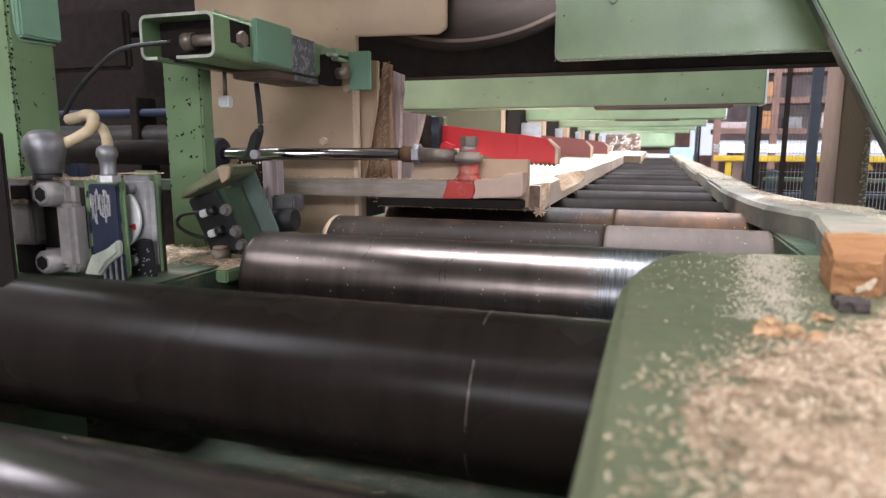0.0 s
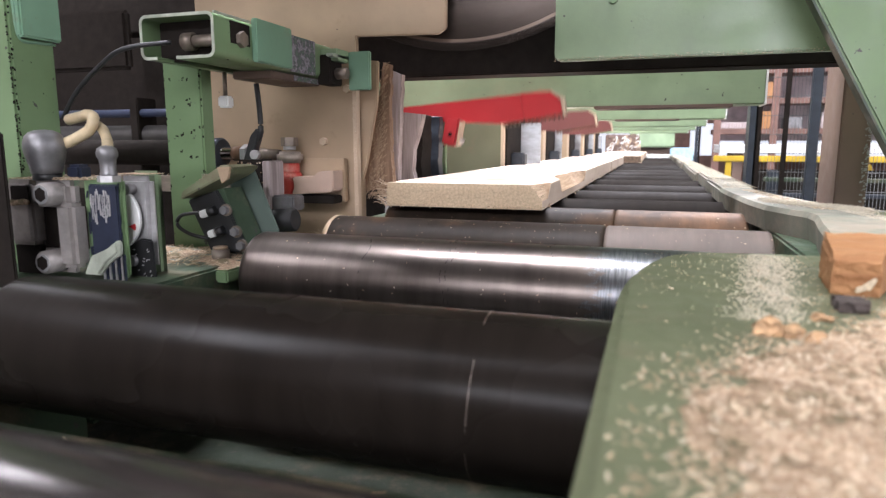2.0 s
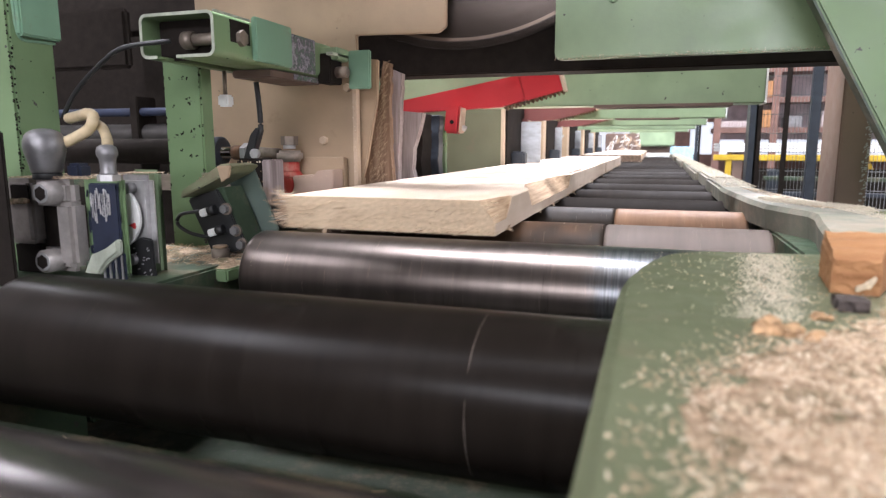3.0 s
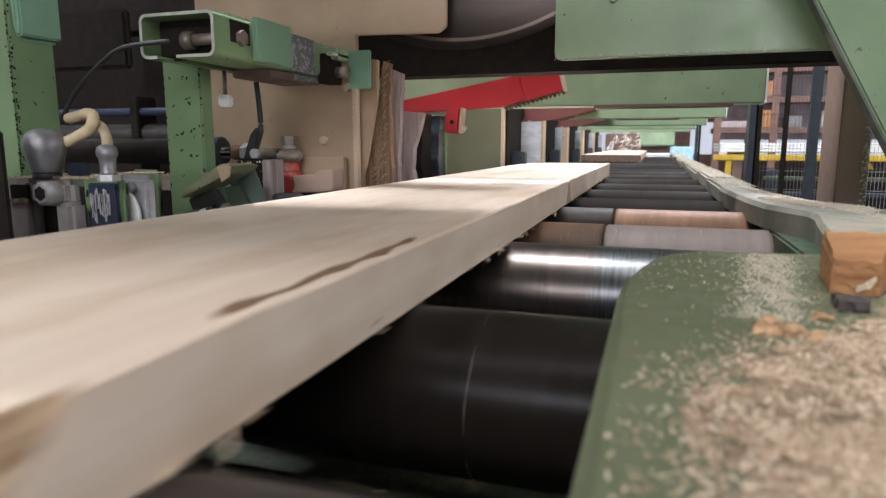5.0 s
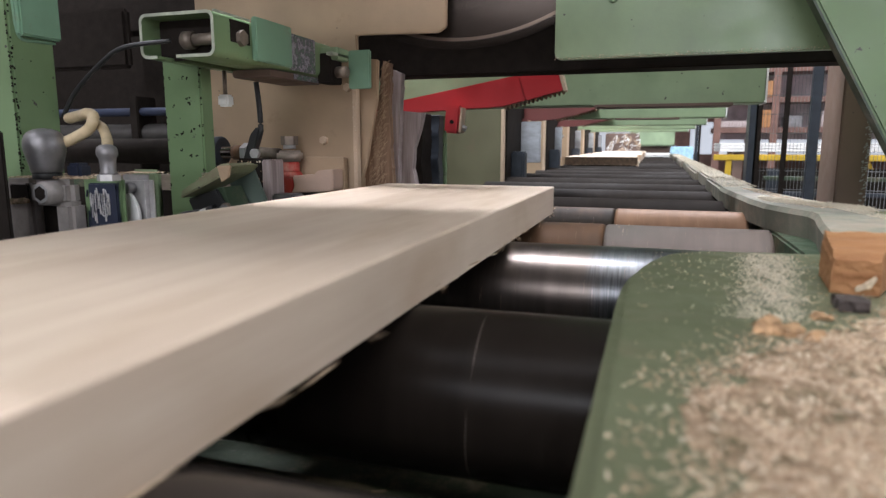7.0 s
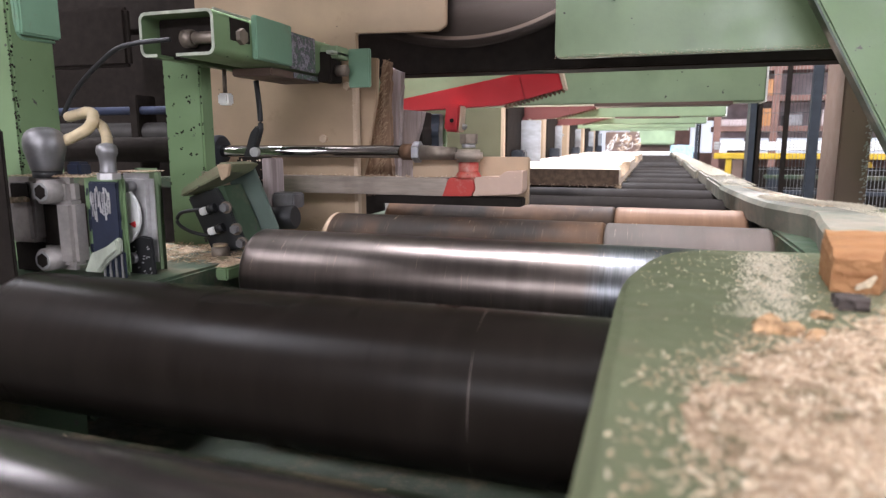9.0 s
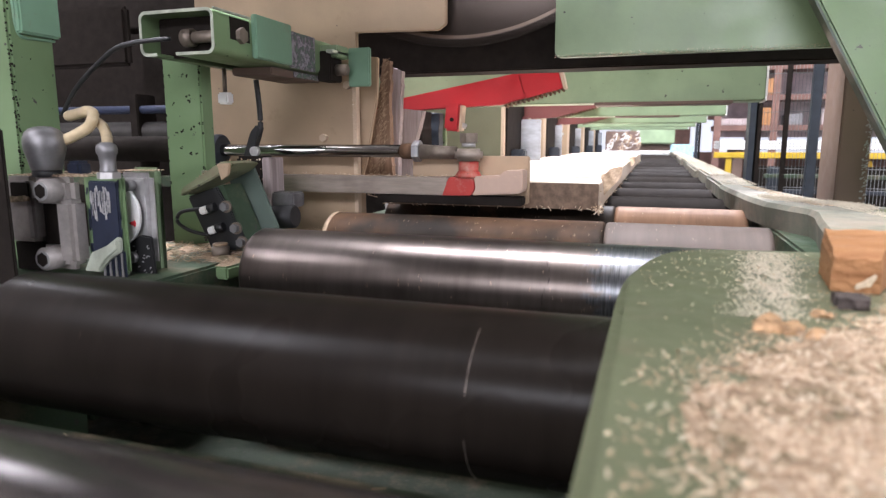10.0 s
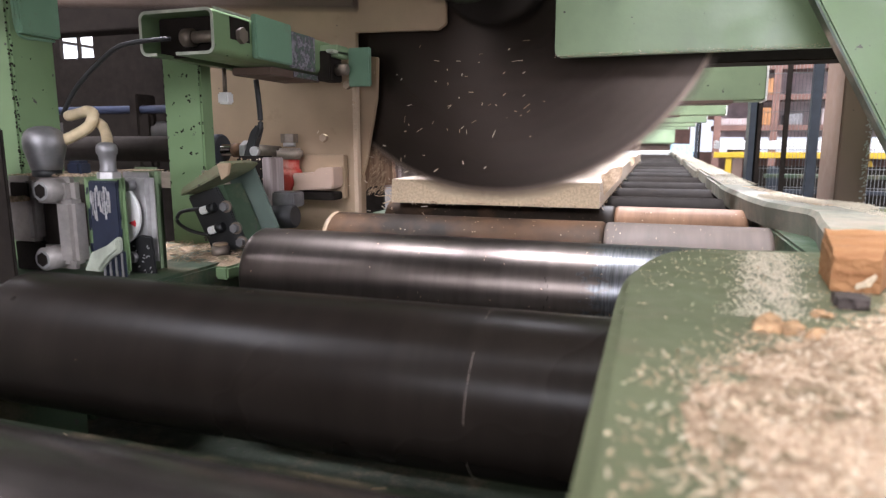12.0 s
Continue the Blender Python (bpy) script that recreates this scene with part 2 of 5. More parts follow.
def box(x0, x1, y0, y1, z0, z1, bevel=0.002, bm=None, m=None):
    bm = bm or bmesh.new()
    r = bmesh.ops.create_cube(bm, size=1)
    vs = r["verts"]
    for v in vs:
        v.co = Vector((x0 if v.co.x < 0 else x1, y0 if v.co.y < 0 else y1, z0 if v.co.z < 0 else z1))
    if bevel:
        es = list({e for v in vs for e in v.link_edges})
        rr = bmesh.ops.bevel(bm, geom=es, offset=bevel, segments=2, affect="EDGES", clamp_overlap=True)
        vs = list({v for v in vs if v.is_valid} | set(rr["verts"]))
    if m:
        bmesh.ops.transform(bm, matrix=m, verts=vs)
    return bm


def cyl(p, q, r, seg=24, bm=None, r2=None, bevel=0.0):
    """A cylinder (or cone) from p to q."""
    bm = bm or bmesh.new()
    p, q = Vector(p), Vector(q)
    d = q - p
    res = bmesh.ops.create_cone(bm, cap_ends=True, segments=seg, radius1=r, radius2=r if r2 is None else r2, depth=d.length)
    vs = res["verts"]
    if bevel:
        es = [e for e in {e for v in vs for e in v.link_edges} if len(e.link_faces) == 2 and any(len(f.verts) > 4 for f in e.link_faces)]
        rr = bmesh.ops.bevel(bm, geom=es, offset=bevel, segments=2, affect="EDGES")
        vs = list({v for v in vs if v.is_valid} | set(rr["verts"]))
    bmesh.ops.transform(bm, matrix=Matrix.Translation((p + q) / 2) @ d.to_track_quat("Z", "Y").to_matrix().to_4x4(), verts=vs)
    for f in {f for v in vs for f in v.link_faces}:
        f.smooth = len(f.verts) == 4 and seg > 8
    return bm


def prism(pts, y0, y1, axis="y", bevel=0.0, bm=None):
    """A flat polygon made thick: pts are (x, z) for axis y, (y, z) for axis x, (x, y) for axis z."""
    bm = bm or bmesh.new()
    put = {"y": lambda a, b, c: (a, c, b), "x": lambda a, b, c: (c, a, b), "z": lambda a, b, c: (a, b, c)}[axis]
    lo = [bm.verts.new(put(a, b, y0)) for a, b in pts]
    hi = [bm.verts.new(put(a, b, y1)) for a, b in pts]
    n = len(pts)
    fs = [bm.faces.new(lo), bm.faces.new(hi[::-1])]
    for i in range(n):
        fs.append(bm.faces.new((lo[i], hi[i], hi[(i + 1) % n], lo[(i + 1) % n])))
    bmesh.ops.recalc_face_normals(bm, faces=fs)
    if bevel:
        bmesh.ops.bevel(bm, geom=list({e for f in fs for e in f.edges}), offset=bevel, segments=2, affect="EDGES", clamp_overlap=True)
    return bm


def tube(name, pts, r, mat, parent=None, label=""):
    """A hose or wire along smooth points, as a mesh of rings."""
    P = [Vector(p) for p in pts]
    path = []
    for i in range(len(P) - 1):
        a, b, c, d = P[max(i - 1, 0)], P[i], P[i + 1], P[min(i + 2, len(P) - 1)]
        for k in range(6):
            u = k / 6
            path.append(0.5 * (2 * b + (c - a) * u + (2 * a - 5 * b + 4 * c - d) * u * u + (3 * b - a - 3 * c + d) * u ** 3))
    path.append(P[-1])
    bm = bmesh.new()
    rings = []
    for i, p in enumerate(path):
        d = (path[min(i + 1, len(path) - 1)] - path[max(i - 1, 0)]).normalized()
        q = d.to_track_quat("Z", "Y")
        rings.append([bm.verts.new(p + q @ Vector((r * math.cos(a), r * math.sin(a), 0))) for a in (k * math.tau / 10 for k in range(10))])
    for a, b in zip(rings, rings[1:]):
        for k in range(10):
            bm.faces.new((a[k], a[(k + 1) % 10], b[(k + 1) % 10], b[k]))
    bm.faces.new(rings[0][::-1])
    bm.faces.new(rings[-1])
    bmesh.ops.recalc_face_normals(bm, faces=bm.faces)
    return part(name, bm, mat, parent, label, smooth=True)


def lathe(prof, at, seg=28):
    """A turned body: (radius, height) pairs about the upright axis at (x, y)."""
    bm = bmesh.new()
    rings = [[bm.verts.new((at[0] + r * math.cos(a), at[1] + r * math.sin(a), z)) for a in (k * math.tau / seg for k in range(seg))] for r, z in prof]
    for a, b in zip(rings, rings[1:]):
        for k in range(seg):
            bm.faces.new((a[k], a[(k + 1) % seg], b[(k + 1) % seg], b[k]))
    bm.faces.new(rings[0][::-1]), bm.faces.new(rings[-1])
    bmesh.ops.recalc_face_normals(bm, faces=bm.faces)
    return bm


def hexhead(p, q, r, bm=None):
    return cyl(p, q, r, 6, bm)


# ---- the hall ----
def hall():
    tagged(part("floor", box(-4.2, 9, -5, 22, -1.0, -0.9, 0), CONCRETE), "grey dusty concrete hall floor", "floor", kind="structure")
    w = tagged(part("wall_west", box(-4.3, -4.2, -5, 22, -0.9, 5, 0), WALL), "dull hall wall of metal panels", "wall", kind="structure")
    tagged(part("wall_south", box(-4.3, 9.1, -5.1, -5, -0.9, 5, 0), WALL), "dull hall wall of metal panels", "wall", kind="structure")
    tagged(part("wall_east", box(9, 9.1, -5, 22, -0.9, 5, 0), WALL), "dull hall wall of metal panels", "wall", kind="structure")
    tagged(part("ceiling", box(-4.3, 9.1, -5.1, 22.1, 5, 5.1, 0), WALL), "dull metal hall roof", "ceiling", kind="structure")
    # far wall with open gates onto the daylit yard
    bm = bmesh.new()
    for x0, x1, z0, z1 in ((-4.3, 9.1, 2.2, 5), (-4.3, -1.5, -0.9, 2.2), (0.3, 0.75, -0.9, 2.2), (1.9, 2.2, -0.9, 2.2), (3.6, 4.1, -0.9, 2.2), (6.5, 9.1, -0.9, 2.2), (-1.5, 6.5, 0.62, 0.95), (-1.5, 6.5, -0.9, -0.1)):
        box(x0, x1, 16, 16.2, z0, z1, 0, bm)
    tagged(part("wall_north", bm, BRICKISH), "red-brown clad end wall with bright openings", "wall", kind="structure")
    tagged(part("backdrop", box(-20, 30, 24, 24.1, -1, 8, 0), DAY_GLOW), "bright white daylight of the yard outside", "backdrop", kind="structure")
    tagged(part("ground", box(-60, 60, 16.2, 90, -1.1, -0.95, 0), CONCRETE), "pale ground of the yard outside", "ground", kind="structure")


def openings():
    """A lining and a glowing pane added round each area lamp, unseen from the camera."""
    for name, m, sx, sy in LAMP_SPOTS:
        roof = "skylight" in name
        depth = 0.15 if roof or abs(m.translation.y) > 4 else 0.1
        e = tagged(new("skylight_1" if roof else "window_2"), "glowing pane and lining added round a roof lamp" if roof else "glowing pane and lining added round a wall lamp", "skylight" if roof else "window", kind="structure")
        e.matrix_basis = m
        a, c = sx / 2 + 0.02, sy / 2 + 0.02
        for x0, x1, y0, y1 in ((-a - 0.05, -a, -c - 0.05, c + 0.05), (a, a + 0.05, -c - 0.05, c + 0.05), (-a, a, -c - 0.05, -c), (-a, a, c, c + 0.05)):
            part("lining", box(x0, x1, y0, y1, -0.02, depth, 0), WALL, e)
        part("pane", box(-a, a, -c, c, 0.02, 0.03, 0), DAY_GLOW, e)


# ---- the roller conveyor ----
ROLLERS = [0.187, 0.476, 0.841, 1.083, 1.361, 1.615, 1.913, 2.22, 2.56, 2.90, 3.25, 3.60, 3.95, 4.30, 4.65, 5.0, 5.35, 5.7, 6.05, 6.4, 6.75, 7.1]
DRUMS = []


def drum(x0, x1, r):
    """A turned drum with rounded rims and a straight barrel."""
    bm, rings = bmesh.new(), []
    n = 72
    for x, q in ((x0, r - 0.0055), (x0 + 0.0012, r - 0.0022), (x0 + 0.005, r), (x0 + 0.009, r), (x0 + 0.02, r), (x1 - 0.02, r), (x1 - 0.009, r), (x1 - 0.005, r), (x1 - 0.0012, r - 0.0022), (x1, r - 0.0055)):
        rings.append([bm.verts.new((x, q * math.cos(math.tau * k / n), q * math.sin(math.tau * k / n))) for k in range(n)])
    for a, c in zip(rings, rings[1:]):
        for k in range(n):
            bm.faces.new((a[k], c[k], c[(k + 1) % n], a[(k + 1) % n]))
    bm.faces.new(rings[0]), bm.faces.new(rings[-1][::-1])
    bmesh.ops.recalc_face_normals(bm, faces=bm.faces)
    for f in bm.faces:
        f.smooth = len(f.verts) == 4
    return bm


def rollers():
    for i, y in enumerate(ROLLERS):
        r = 0.0665 if i < 4 else 0.058
        x0, x1 = (-0.60, 0.2) if i < 2 else (-0.565, 0.175)
        e = thing("conveyor_roller", ["black oily steel conveyor roller beside the worn green plate", "black oily steel conveyor roller with a scratch round it",
                  "dark steel conveyor roller with a worn grey band", "rusty brown steel conveyor roller dusted with sawdust", "brown rusty steel conveyor roller with a dark half"][i] if i < 5
                  else "dark steel conveyor roller under the boards", "roller", "rollers of the conveyor", at=pose(0, y, -r))
        cut = [x0, -0.071, x1]
        mats = [(ROLLER_GLOSS, ROLLER_GLOSS), (ROLLER_OILY, ROLLER_OILY), (ROLLER, ROLLER), (RUST_DARK, ROLLER_GREY), (RUST_DARK, RUST)][i] if i < 5 else (ROLLER_FAR, ROLLER_FAR)
        if mats[0] is mats[1]:
            part("drum", drum(x0, x1, r), mats[0], e)
        else:
            part("drum", drum(cut[0], cut[1], r), mats[0], e)
            part("worn_band", drum(cut[1], cut[2], r - 0.0004), mats[1], e)
        for x, d in ((x0, -1), (x1, 1)):
            part("axle", cyl((x, 0, 0), (x + 0.03 * d, 0, 0), 0.017, 16), BOLT, e)
        if i == 3:
            part("end_ring", cyl((x0 - 0.001, 0, 0), (x0 + 0.012, 0, 0), r + 0.0008, 48, bevel=0.003), TAN, e, "tan worn end ring")
        if i == 1:
            bm = bmesh.new()
            for k in range(72):
                a = k * math.tau / 72
                w = 0.00008 + 0.00014 * abs(math.sin(k * 1.3))
                if math.sin(k * 0.42) + 0.6 * math.sin(k * 1.7) < -0.2:
                    continue
                c = Vector((-0.117 + 0.0015 * math.sin(a * 2), -r * math.cos(a), r * math.sin(a)))
                box(-w, w, -0.003, 0.003, -0.0002, 0.0003, 0, bm, Matrix.Translation(c) @ pose(0, 0, 0, 90 - math.degrees(a)))
            tagged(part("scratch", bm, BAR, e, "thin bright broken scratch"), kind="stuff")
        if i in (2, 3):
            rng = np.random.default_rng(40 + i)
            bm = bmesh.new()
            for k in range(150):
                a, x = rng.uniform(0, math.tau), rng.uniform(x0 + 0.01, -0.02)
                q = rng.uniform(0.0004, 0.0013)
                box(-q, q, -0.0004, 0.0004, -0.0003, 0.0004, 0, bm, Matrix.Translation((x, r * math.sin(a), r * math.cos(a))) @ pose(0, 0, 0, -math.degrees(a)) @ pose(0, 0, 0, 0, 0, rng.uniform(0, 180)))
            tagged(part("dust_specks", bm, CHIP, e, "pale specks of sawdust"), kind="stuff")
            bm = bmesh.new()
            for x in (-0.372, -0.255, -0.248, -0.12):
                for k in range(48):
                    a = k * 0.05 + x * 7
                    if noise.noise(Vector((k * 0.45, x * 50, i))) < 0.08:
                        continue
                    box(-0.0005, 0.0005, -0.0019, 0.0019, -0.0002, 0.0003, 0, bm, Matrix.Translation((x + 0.004 * math.sin(k * 0.35), r * math.sin(a), r * math.cos(a))) @ pose(0, 0, 0, -math.degrees(a)))
            tagged(part("gouge_mark", bm, DARK, e, "dark gouged scratches"), kind="stuff")
        DRUMS.append((e, y, r))


def frame_of_conveyor():
    e = thing("roller_conveyor", "green welded steel frame under the conveyor rollers", "conveyor frame")
    # near side plate with a rolled edge and a rounded far corner
    pts = [(-0.021, -0.25), (-0.022, 0.45), (-0.0215, 0.52), (-0.019, 0.56), (-0.0145, 0.595), (-0.006, 0.632), (0.005, 0.667), (0.018, 0.692),
           (0.036, 0.708), (0.06, 0.718), (0.10, 0.727), (0.16, 0.733), (0.46, 0.75), (0.46, -0.25)]
    part("side_plate", prism(pts, -0.3, 0.02, "z", 0.0075), GREEN_PLATE, e, "worn olive green plate with chipped paint")
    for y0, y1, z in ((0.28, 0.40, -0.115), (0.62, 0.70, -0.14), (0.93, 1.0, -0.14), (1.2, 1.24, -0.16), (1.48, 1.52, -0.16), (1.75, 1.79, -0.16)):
        part("cross_member", box(-0.66, 0.2, y0, y1, z - 0.05, z, 0.004), GREEN_BLACK, e)
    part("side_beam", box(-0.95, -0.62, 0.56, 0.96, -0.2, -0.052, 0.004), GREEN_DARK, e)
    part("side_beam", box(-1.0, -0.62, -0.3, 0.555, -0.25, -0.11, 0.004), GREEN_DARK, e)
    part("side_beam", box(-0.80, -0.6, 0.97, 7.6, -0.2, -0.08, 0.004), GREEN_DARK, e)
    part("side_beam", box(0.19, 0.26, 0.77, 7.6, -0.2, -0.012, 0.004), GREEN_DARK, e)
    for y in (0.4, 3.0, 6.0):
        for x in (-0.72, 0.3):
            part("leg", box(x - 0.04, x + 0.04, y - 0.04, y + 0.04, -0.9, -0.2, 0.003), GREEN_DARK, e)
    part("drip_tray", box(-1.2, 0.19, -0.4, 2.2, -0.32, -0.31, 0), GREEN_BLACK, e)


def guide_fence():
    e = thing("guide_fence", "flared green steel guide fence dusted with sawdust", "guide fence")
    bm, rings = bmesh.new(), []
    for y, a, b, z in ((1.66, 0.148, 0.214, 0.03), (1.5, 0.155, 0.236, 0.03), (1.3, 0.167, 0.275, 0.03), (1.2, 0.180, 0.292, 0.03), (1.13, 0.204, 0.305, 0.03), (1.09, 0.224, 0.32, 0.0295), (1.04, 0.223, 0.34, 0.03), (0.96, 0.21, 0.40, 0.0295), (0.86, 0.197, 0.44, 0.0285), (0.757, 0.188, 0.45, 0.026)):
        rings.append([bm.verts.new(v) for v in ((a + 0.004, y, -0.012), (a, y, z - 0.008), (a + 0.005, y, z), (b, y, z), (b, y, -0.012))])
    for p, q in zip(rings, rings[1:]):
        for k in range(5):
            bm.faces.new((p[k], p[(k + 1) % 5], q[(k + 1) % 5], q[k]))
    bm.faces.new(rings[0]), bm.faces.new(rings[-1])
    bmesh.ops.recalc_face_normals(bm, faces=bm.faces)
    part("fence_shoe", bm, FENCE, e, "flared green lead-in shoe")
    for i in range(12):
        y = 1.66 + i * 0.47
        part("fence_bar", box(0.152 + 0.006 * math.sin(i * 2.1), 0.232, y, y + 0.465, -0.012, 0.029 + 0.003 * math.sin(i * 1.7), 0.006), FENCE, e)


# ---- boards ----
def board(name, x0, x1, length, th, label, wane, end_mat, barked=(), shaggy=0.15):
    """A sawn board lying along y from its near end at y = 0, with a waney upper edge where wane is given."""
    random.seed(len(label))
    e = thing(name, label, "board", "boards on the conveyor")
    bm = bmesh.new()
    n = max(8, int(length / 0.035))
    rings = []
    for i in range(n + 1):
        y = length * i / n
        k = noise.noise(Vector((y * 4, 3.1, len(label)))) + 0.4 * noise.noise(Vector((y * 17, 9.1, 0)))
        taper = max((min(1, (y - a) / 0.16 + (a == 0), (c - y) / 0.14) for a, c in barked if a <= y <= c), default=0)
        w = max(0.002, wane * (0.75 + 0.6 * k) * taper)
        d = 0.0012 * noise.noise(Vector((y * 11, 1.0, 7)))
        rings.append([bm.verts.new(v) for v in ((x0 + d, y, 0), (x1 + d, y, 0), (x1 + d, y, th * (0.35 if w > 0.004 else 0.96)),
                     (x1 - w * 0.55, y, th * (0.72 if w > 0.004 else 0.985)), (x1 - w, y, th), (x0 + 0.002, y, th))])
    for a, b in zip(rings, rings[1:]):
        for k in range(6):
            f = bm.faces.new((a[k], a[(k + 1) % 6], b[(k + 1) % 6], b[k]))
            f.material_index = 1 if k in (2, 3) and (a[4].co.x < x1 - 0.004) else 0
    for ring in (rings[0], rings[-1]):
        bm.faces.new(ring).material_index = 2
    bmesh.ops.recalc_face_normals(bm, faces=bm.faces)
    part("plank", bm, [WOOD_A, BARK, end_mat], e)
    # torn fibres along the lower arrises
    bm = bmesh.new()
    for k in range(90):
        y = random.uniform(0, length)
        s = random.uniform(0.004, 0.018)
        box(-0.0006, 0.0006, -s, s, -0.0006, 0.0006, 0, bm, pose(x1 - random.uniform(-0.002, 0.004), y, random.uniform(-0.004, 0.004), random.uniform(-30, 30), 0, random.uniform(-35, 35)))
    for k in range(int(70 * shaggy)):
        s = random.uniform(0.006, 0.022)
        box(-s, s, -0.0006, 0.0006, -0.0005, 0.0005, 0, bm, pose(x0 - s * 0.5, random.uniform(0, 0.06), th * random.random(), 0, random.uniform(-30, 45), random.uniform(-25, 25)))
    for k in range(60):
        x = random.uniform(x0, x1)
        s = random.uniform(0.002, 0.007)
        box(-0.0006, 0.0006, -s, s, -0.0005, 0.0005, 0, bm, pose(x, -s * 0.6, random.uniform(0, 0.005), random.uniform(-50, 10), 0, random.uniform(-40, 40)))
    for k in range(int(26 * shaggy)):
        s = random.uniform(0.012, 0.03)
        box(-s, s, -0.0009, 0.0009, -0.0006, 0.0006, 0, bm, pose(x0 - s * 0.7, random.uniform(-0.006, 0.05), th * random.uniform(0.1, 1), 0, random.uniform(-15, 55), random.uniform(-25, 25)))
    tagged(part("frayed_fibre", bm, CHIP, e, "torn pale wood fibres"), kind="stuff")
    if length > 1:
        bm = bmesh.new()
        for k in range(420):
            s = random.uniform(0.0015, 0.007)
            box(-s, s, -0.0008, 0.0008, -0.0005, 0.0005, 0, bm, pose(random.uniform(x0, x1), -random.uniform(0, 0.0018), random.uniform(0.001, th - 0.001), random.uniform(-30, 30), random.gauss(0, 18), random.uniform(-12, 12)))
        tagged(part("end_fuzz", bm, end_mat, e, "fuzzy torn end grain"), kind="stuff")
    return e


# ---- the saw ----
REST, LOW = (-0.375, 0.763), (-0.288, 0.377)
SAW_Y = 1.285


def crosscut_saw():
    e = thing("crosscut_saw", "large spinning circular crosscut saw with green belt guard", "circular saw", at=pose(REST[0], SAW_Y, REST[1]))
    R, n = 0.446, 60
    pts = []
    for k in range(n):
        a = k * math.tau / n
        for da, r in ((0, R - 0.014), (0.35, R - 0.016), (0.8, R), (0.98, R - 0.002)):
            pts.append(((r) * math.cos(a + da * math.tau / n), r * math.sin(a + da * math.tau / n)))
    bm = prism(pts, -0.0022, 0.0022, "y")
    blade = part("blade", bm, BLADE, e, "brown-grey steel saw blade")
    bm = bmesh.new()
    for y in (-0.0032, 0.0032):
        ring = [[bm.verts.new((r * math.cos(a), y, r * math.sin(a))) for a in (k * math.tau / 96 for k in range(96))] for r in (R - 0.022, R - 0.0155)]
        for k in range(96):
            bm.faces.new((ring[0][k], ring[0][(k + 1) % 96], ring[1][(k + 1) % 96], ring[1][k]))
    bmesh.ops.recalc_face_normals(bm, faces=bm.faces)
    part("rim_band", bm, BLADE_RIM, blade, "bright polished band inside the teeth")
    part("flange", cyl((0, -0.05, 0), (0, -0.004, 0), 0.11, 40, bevel=0.004), DARK, blade, "black clamping flange")
    part("arbor_nut", hexhead((0, -0.075, 0), (0, -0.05, 0), 0.03), BOLT, blade)
    # belt guard running up to the motor
    pts = [(-0.038 + 0.088 * math.cos(a), 0.073 * math.sin(a)) for a in (radians(60 - k * 12) for k in range(16))]
    pts += [(-0.23, -0.046), (-0.49, 0.018), (-0.8, 0.16), (-0.8, 0.42), (-0.3, 0.25)]
    g = part("belt_guard", prism(pts, -0.17, -0.085, "y", 0.006), GREEN, e, "green belt guard with round vent holes")
    # near-black discs on the face paint the shade inside the holes
    bm = bmesh.new()
    for i in range(8):
        for j in range(2):
            x, z = -0.26 - i * 0.030 - 0.012 * j, 0.0 + j * 0.026 + i * 0.0085
            cyl((x, -0.1715, z), (x, -0.165, z), 0.0095, 12, bm)
    part("vent_holes", bm, DARK, g, "near-black discs standing in for shaded round holes")
    # kept out of view; wedge sized to shade rollers and, lowered, the left side
    part("motor", prism([(-0.84, -0.075), (-0.46, 0.01), (-0.46, 0.45), (-0.84, 0.45)], -0.85, 0.30, "x", 0.012), GREEN_DARK, e, "unseen dark green motor housing shaped to block light")
    part("motor_shaft", cyl((-0.04, -0.47, 0.08), (-0.04, -0.16, 0.08), 0.05, 24), DARK, e)
    part("swing_arm", box(-1.25, -0.35, 0.24, 0.34, 0.02, 0.2, 0.01, m=pose(0, 0, 0, 0, 14, 0)), BROWN, e, "brown steel swing arm")
    part("arm_rail", prism([(-1.25, 0.045), (-0.27, -0.032), (-0.27, -0.07), (-1.25, 0.0)], -0.075, -0.055, "y", 0.003), BROWN, e, "brown flat rail of the swing arm")
    # added plate, placed to fit the camera's view of the far window
    part("window_cover", box(-1.47, -1.12, 0.30, 0.33, -0.41, -0.24, 0.01), DARK, e, "added dark plate hiding the far window while the saw rests")
    return e, blade


